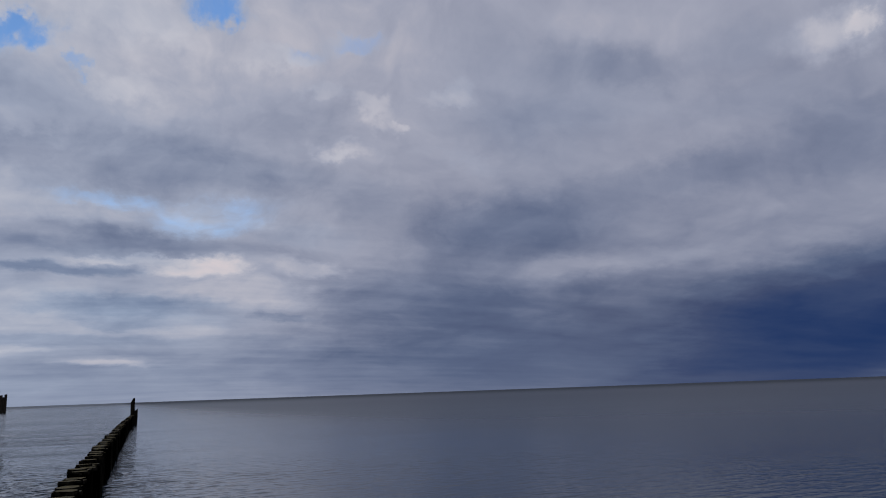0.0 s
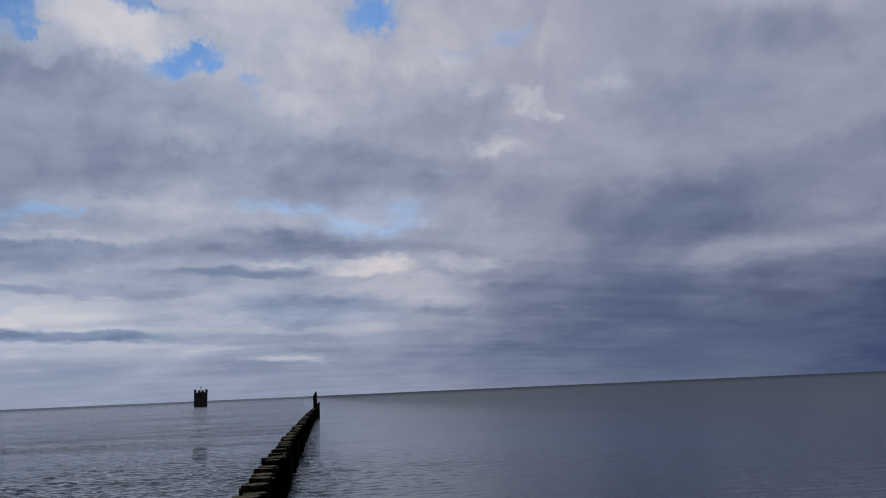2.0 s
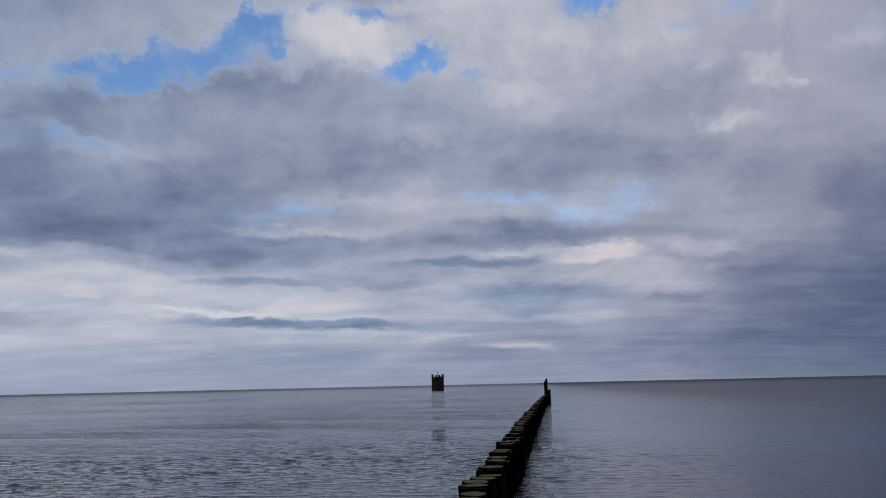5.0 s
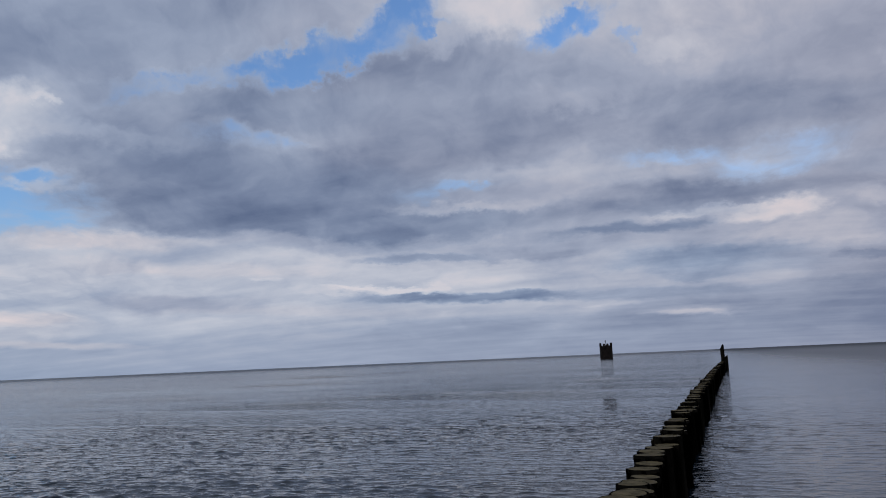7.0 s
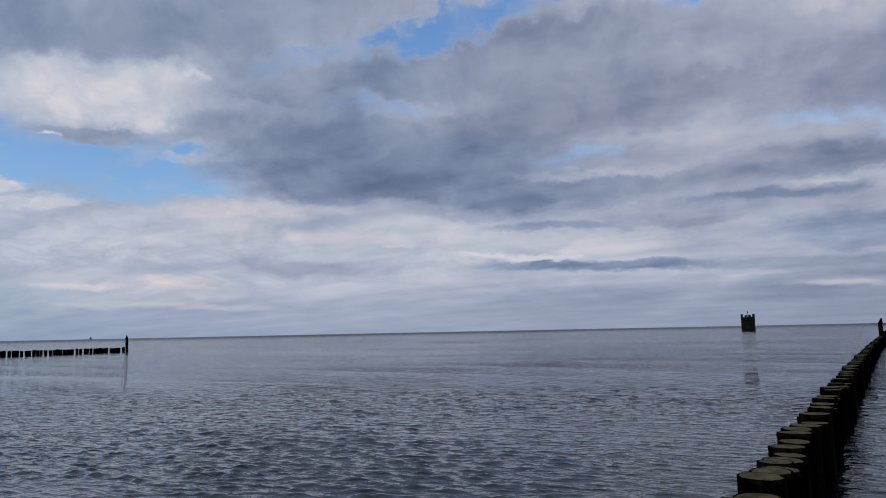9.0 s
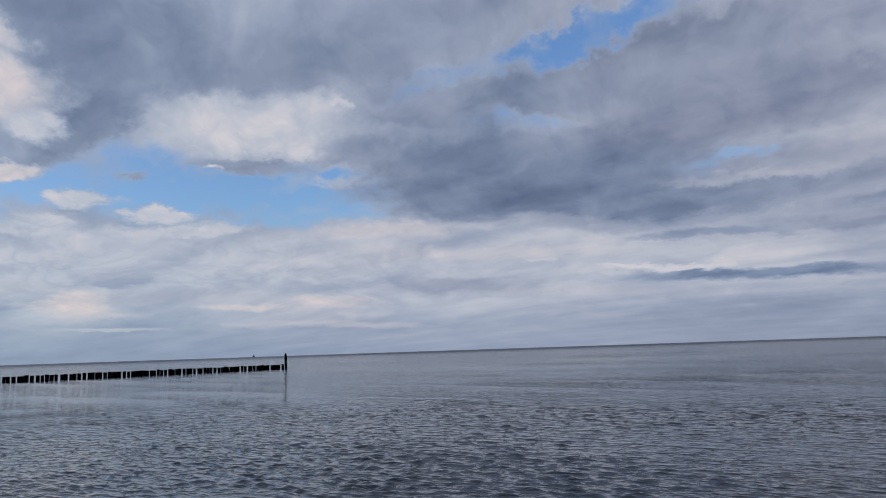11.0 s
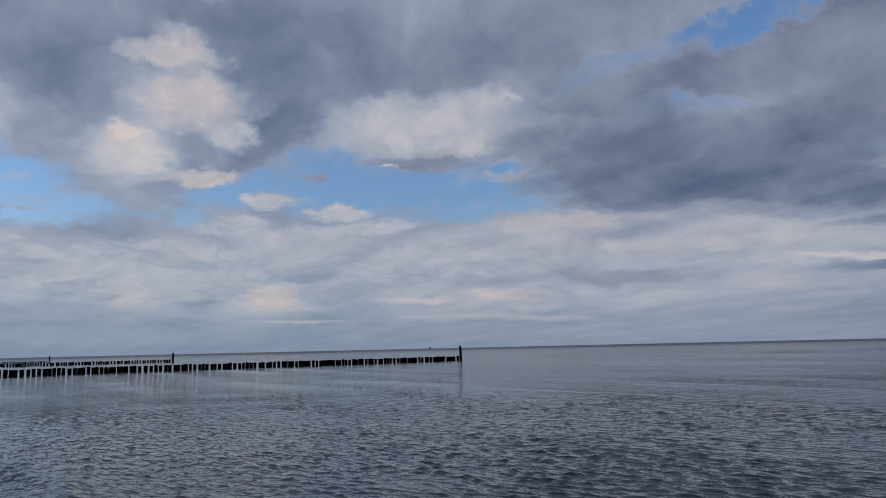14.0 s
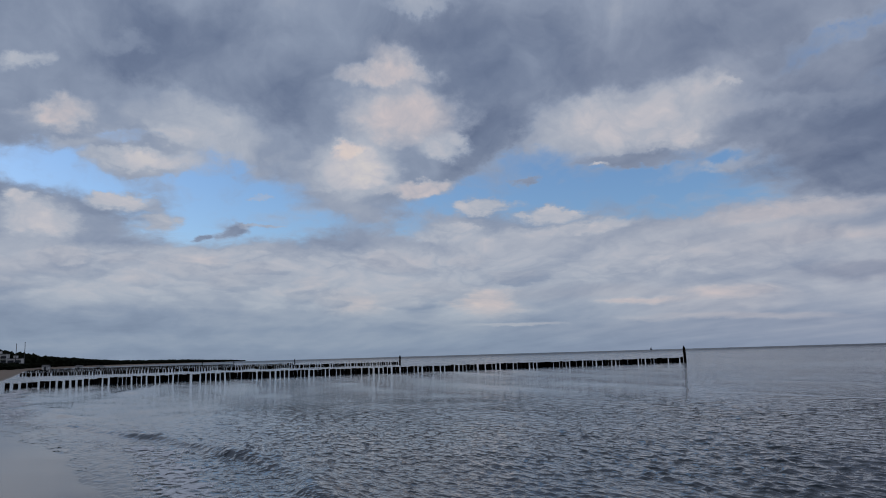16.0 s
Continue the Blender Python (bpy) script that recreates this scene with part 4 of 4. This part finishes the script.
# ---- far shore ----
def woods():
    """Pine woods behind the beach and out along the headland, as many ragged crowns."""
    rng = random.Random(9)
    verts, faces = [], []
    unit = bmesh.new()
    bmesh.ops.create_icosphere(unit, subdivisions=1, radius=1)
    uv = [tuple(v.co) for v in unit.verts]
    uf = [tuple(v.index for v in f.verts) for f in unit.faces]
    unit.free()

    def crown(x, y, z, r, h):
        b = len(verts)
        for vx, vy, vz in uv:
            j = rng.uniform(0.72, 1.25)
            verts.append((x + vx * r * j, y + vy * r * j, z + vz * h * j))
        faces.extend(tuple(b + i for i in f) for f in uf)

    def tall(x):
        return float(np.interp(x, (-3000, -2300, -1450, -1000, -800, -600, -480, -380), (5.0, 7.0, 6.0, 8.3, 9.6, 12.0, 9.0, 5.4)))

    x = -400.0
    while x > -2990:
        step = 3.2 + (-x - 400) / 2600 * 9
        edge = float(shore(x)) - np.interp(x, (-3000, -2400, -1200, -700, -400), (6, 30, 42, 27, 13))
        for row in range(5):
            y = edge - row * 9 - rng.uniform(0, 8)
            top = tall(x) * (0.75 + 0.09 * row) * rng.uniform(0.86, 1.1)
            if x > -576 and -101.6 < math.degrees(math.atan2(x, y)) < -98.7:
                top *= 0.36      # scrub before the apartment buildings
            g = float(land_height(np.array([x]), np.array([y]))[0])
            r = rng.uniform(2.2, 3.8) * (1 + (-x - 400) / 2600)
            for lvl in (0.25, 0.55, 0.85):
                crown(x + rng.uniform(-2, 2), y + rng.uniform(-2, 2), max(g, 0) + top * lvl, r * (1.2 - 0.5 * lvl), top * 0.24)
        x -= step
    me = bpy.data.meshes.new("far_woods")
    me.from_pydata(verts, [], faces)
    me.materials.append(M_WOODS)
    tagged(new("far_woods", me), "dark pine woods along the far shore and headland", "woods", kind="stuff")


woods()


def ground_at(x, y):
    return float(land_height(np.array([float(x)]), np.array([float(y)]))[0])


def apartment_building(x, y, wide, deep, storeys, turn, label):
    base = new("apartment_building")
    base.location = (x, y, ground_at(x, y) - 0.3)
    base.rotation_euler = (0, 0, radians(turn))
    tagged(base, label, "building", "buildings by the beach")
    h = storeys * 2.9 + 0.6
    bm = bmesh.new()
    box(bm, -wide / 2, wide / 2, -deep / 2, deep / 2, 0, h, 0.05)
    part("wall", bm, M_RENDER, base)
    bm = bmesh.new()
    box(bm, -wide / 2 - 0.3, wide / 2 + 0.3, -deep / 2 - 0.3, deep / 2 + 0.3, h, h + 0.35, 0.05)
    roof = part("roof", bm, M_ROOF, base)
    bm = bmesh.new()
    box(bm, -wide * 0.12, wide * 0.12, -1.5, 1.5, h + 0.35, h + 2.0, 0.05)
    part("plant_room", bm, M_RENDER, roof)
    cols = max(2, int(wide / 3.4))
    for s in range(storeys):
        for c in range(cols):
            cx = -wide / 2 + wide * (c + 0.5) / cols
            bm = bmesh.new()
            box(bm, cx - wide / cols * 0.44, cx + wide / cols * 0.44, -deep / 2 - 0.03, -deep / 2 + 0.1, 0.7 + s * 2.9, 2.5 + s * 2.9, 0.02)
            part("window", bm, M_GLASS, base)
        bm = bmesh.new()
        box(bm, -wide / 2, wide / 2, -deep / 2 - 1.2, -deep / 2, s * 2.9 + 0.15, s * 2.9 + 0.35, 0.02)
        part("balcony", bm, M_RENDER, base)
    return base


# the fronts face the camera's stretch of beach
apartment_building(*polar(-100.35, 580), 11, 6, 3, 80, "white flat-roofed apartment building above the trees by the beach")
apartment_building(*polar(-99.4, 570), 8.5, 5, 2, 80, "pale apartment building with dark window bands behind the beach")


def flagpole(x, y, tall):
    base = new("flagpole")
    base.location = (x, y, ground_at(x, y))
    tagged(base, "tall thin dark mast beside the buildings", "mast", "masts")
    bm = bmesh.new()
    bmesh.ops.create_cone(bm, cap_ends=True, segments=8, radius1=0.28, radius2=0.16, depth=tall, matrix=Matrix.Translation((0, 0, tall / 2)))
    part("pole", bm, M_HULL, base)
    bm = bmesh.new()
    bmesh.ops.create_uvsphere(bm, u_segments=8, v_segments=6, radius=0.3, matrix=Matrix.Translation((0, 0, tall)))
    part("finial", bm, M_HULL, base)


flagpole(*polar(-99.4, 560), 15.5)
flagpole(*polar(-98.9, 560), 16.5)


def beach_hut(x, y, wide, tall):
    base = new("beach_hut")
    base.location = (x, y, ground_at(x, y))
    base.rotation_euler = (0, 0, radians(75))
    tagged(base, "small pale hut standing on the beach", "hut", "huts on the beach")
    bm = bmesh.new()
    box(bm, -wide / 2, wide / 2, -1.2, 1.2, 0, tall, 0.04)
    part("wall", bm, M_RENDER, base)
    bm = bmesh.new()
    a = [bm.verts.new(v) for v in ((-wide / 2 - 0.2, -1.4, tall), (wide / 2 + 0.2, -1.4, tall), (wide / 2 + 0.2, 1.4, tall), (-wide / 2 - 0.2, 1.4, tall),
                                   (-wide / 2 - 0.2, 0, tall + 0.7), (wide / 2 + 0.2, 0, tall + 0.7))]
    for f in ((0, 1, 5, 4), (2, 3, 4, 5), (1, 2, 5), (3, 0, 4), (3, 2, 1, 0)):
        bm.faces.new([a[i] for i in f])
    part("roof", bm, M_ROOF, base)
    bm = bmesh.new()
    box(bm, -0.45, 0.45, -1.23, -1.15, 0, 1.9, 0.01)
    part("door", bm, M_GLASS, base)


for hs, hr, hw, hh in ((-97.6, 345, 2.4, 2.0), (-95.6, 420, 3.0, 2.2), (-94.3, 470, 3.0, 2.3)):
    beach_hut(*polar(hs, hr), hw, hh)


# ---- foam of the small breakers along the beach ----
def foam_material():
    m, t, p = material("sea_foam")
    pos = wn("ShaderNodeNewGeometry", tree=t).outputs["Position"]
    lace = wn("ShaderNodeTexVoronoi", wvec("ADD", pos, wvec("MULTIPLY", wn("ShaderNodeTexNoise", pos, None, 2.2, 4, 0.6, tree=t).outputs["Color"], (0.5, 0.5, 0.0), tree=t), tree=t), None, 3.2, tree=t)
    lace.feature = "DISTANCE_TO_EDGE"
    cells = lace.outputs["Distance"]
    patch = spot_noise(t, 0.55, 5, 0.6)
    fine = spot_noise(t, 9, 4, 0.65)
    edge = wn("ShaderNodeAttribute", tree=t)
    edge.attribute_name = "thick"
    amount = wmath("ADD", wmath("MULTIPLY_ADD", patch, 1.6, -1.05, tree=t), edge.outputs["Fac"], tree=t)
    amount = wmath("ADD", amount, wmath("MULTIPLY_ADD", fine, 0.7, -0.35, tree=t), tree=t)
    amount = wmath("SUBTRACT", amount, wmath("MULTIPLY", cells, 2.6, tree=t), tree=t)
    cover = smooth(amount, 0.0, 0.40, t)
    p.inputs["Base Color"].default_value = (0.76, 0.77, 0.79, 1)
    p.inputs["Roughness"].default_value = 0.75
    t.links.new(wmath("MULTIPLY", cover, 0.84, tree=t), p.inputs["Alpha"])
    node = t.nodes.new("ShaderNodeBump")
    node.inputs["Strength"].default_value, node.inputs["Distance"].default_value = 0.6, 0.05
    t.links.new(fine, node.inputs["Height"])
    t.links.new(node.outputs[0], p.inputs["Normal"])
    return m


M_FOAM = foam_material()


def foam_band(x0, x1, d0, d1, peak, label):
    """A lacy sheet of foam that floats along the water's edge, thickest in its middle."""
    xs, ds = np.arange(x0, x1, 0.3), np.linspace(d0, d1, 14)
    X, D = np.meshgrid(xs, ds)
    D = D + 0.25 * np.sin(X * 0.7) + 0.12 * np.sin(X * 1.9 + 1)
    Y = shore(X) + D
    Z = np.maximum(sea_height(X, Y), land_height(X, Y)) + 0.012
    n, m = len(xs), len(ds)
    me = grid_mesh("foam", X, Y, Z, M_FOAM)
    across = np.linspace(0, 1, m)[:, None] * np.ones((1, n))
    along = np.linspace(0, 1, n)[None, :] * np.ones((m, 1))
    thick = peak * np.sin(across * math.pi) ** 0.7 * np.sin(along * math.pi) ** 0.4 - 0.55 * (1 - np.sin(across * math.pi) ** 0.5)
    me.attributes.new("thick", "FLOAT", "POINT").data.foreach_set("value", thick.ravel().astype(np.float32))
    tagged(new("foam", me), label, "foam", "foam along the beach", kind="stuff")


foam_band(-20, -7, 0.1, 1.9, 0.8, "thin white foam washing onto the wet sand")
foam_band(-75, -22, -0.2, 2.2, 0.95, "streaks of white foam along the far beach")
foam_band(-30, -9, 2.2, 3.4, 0.4, "flecks of foam behind a small breaker")
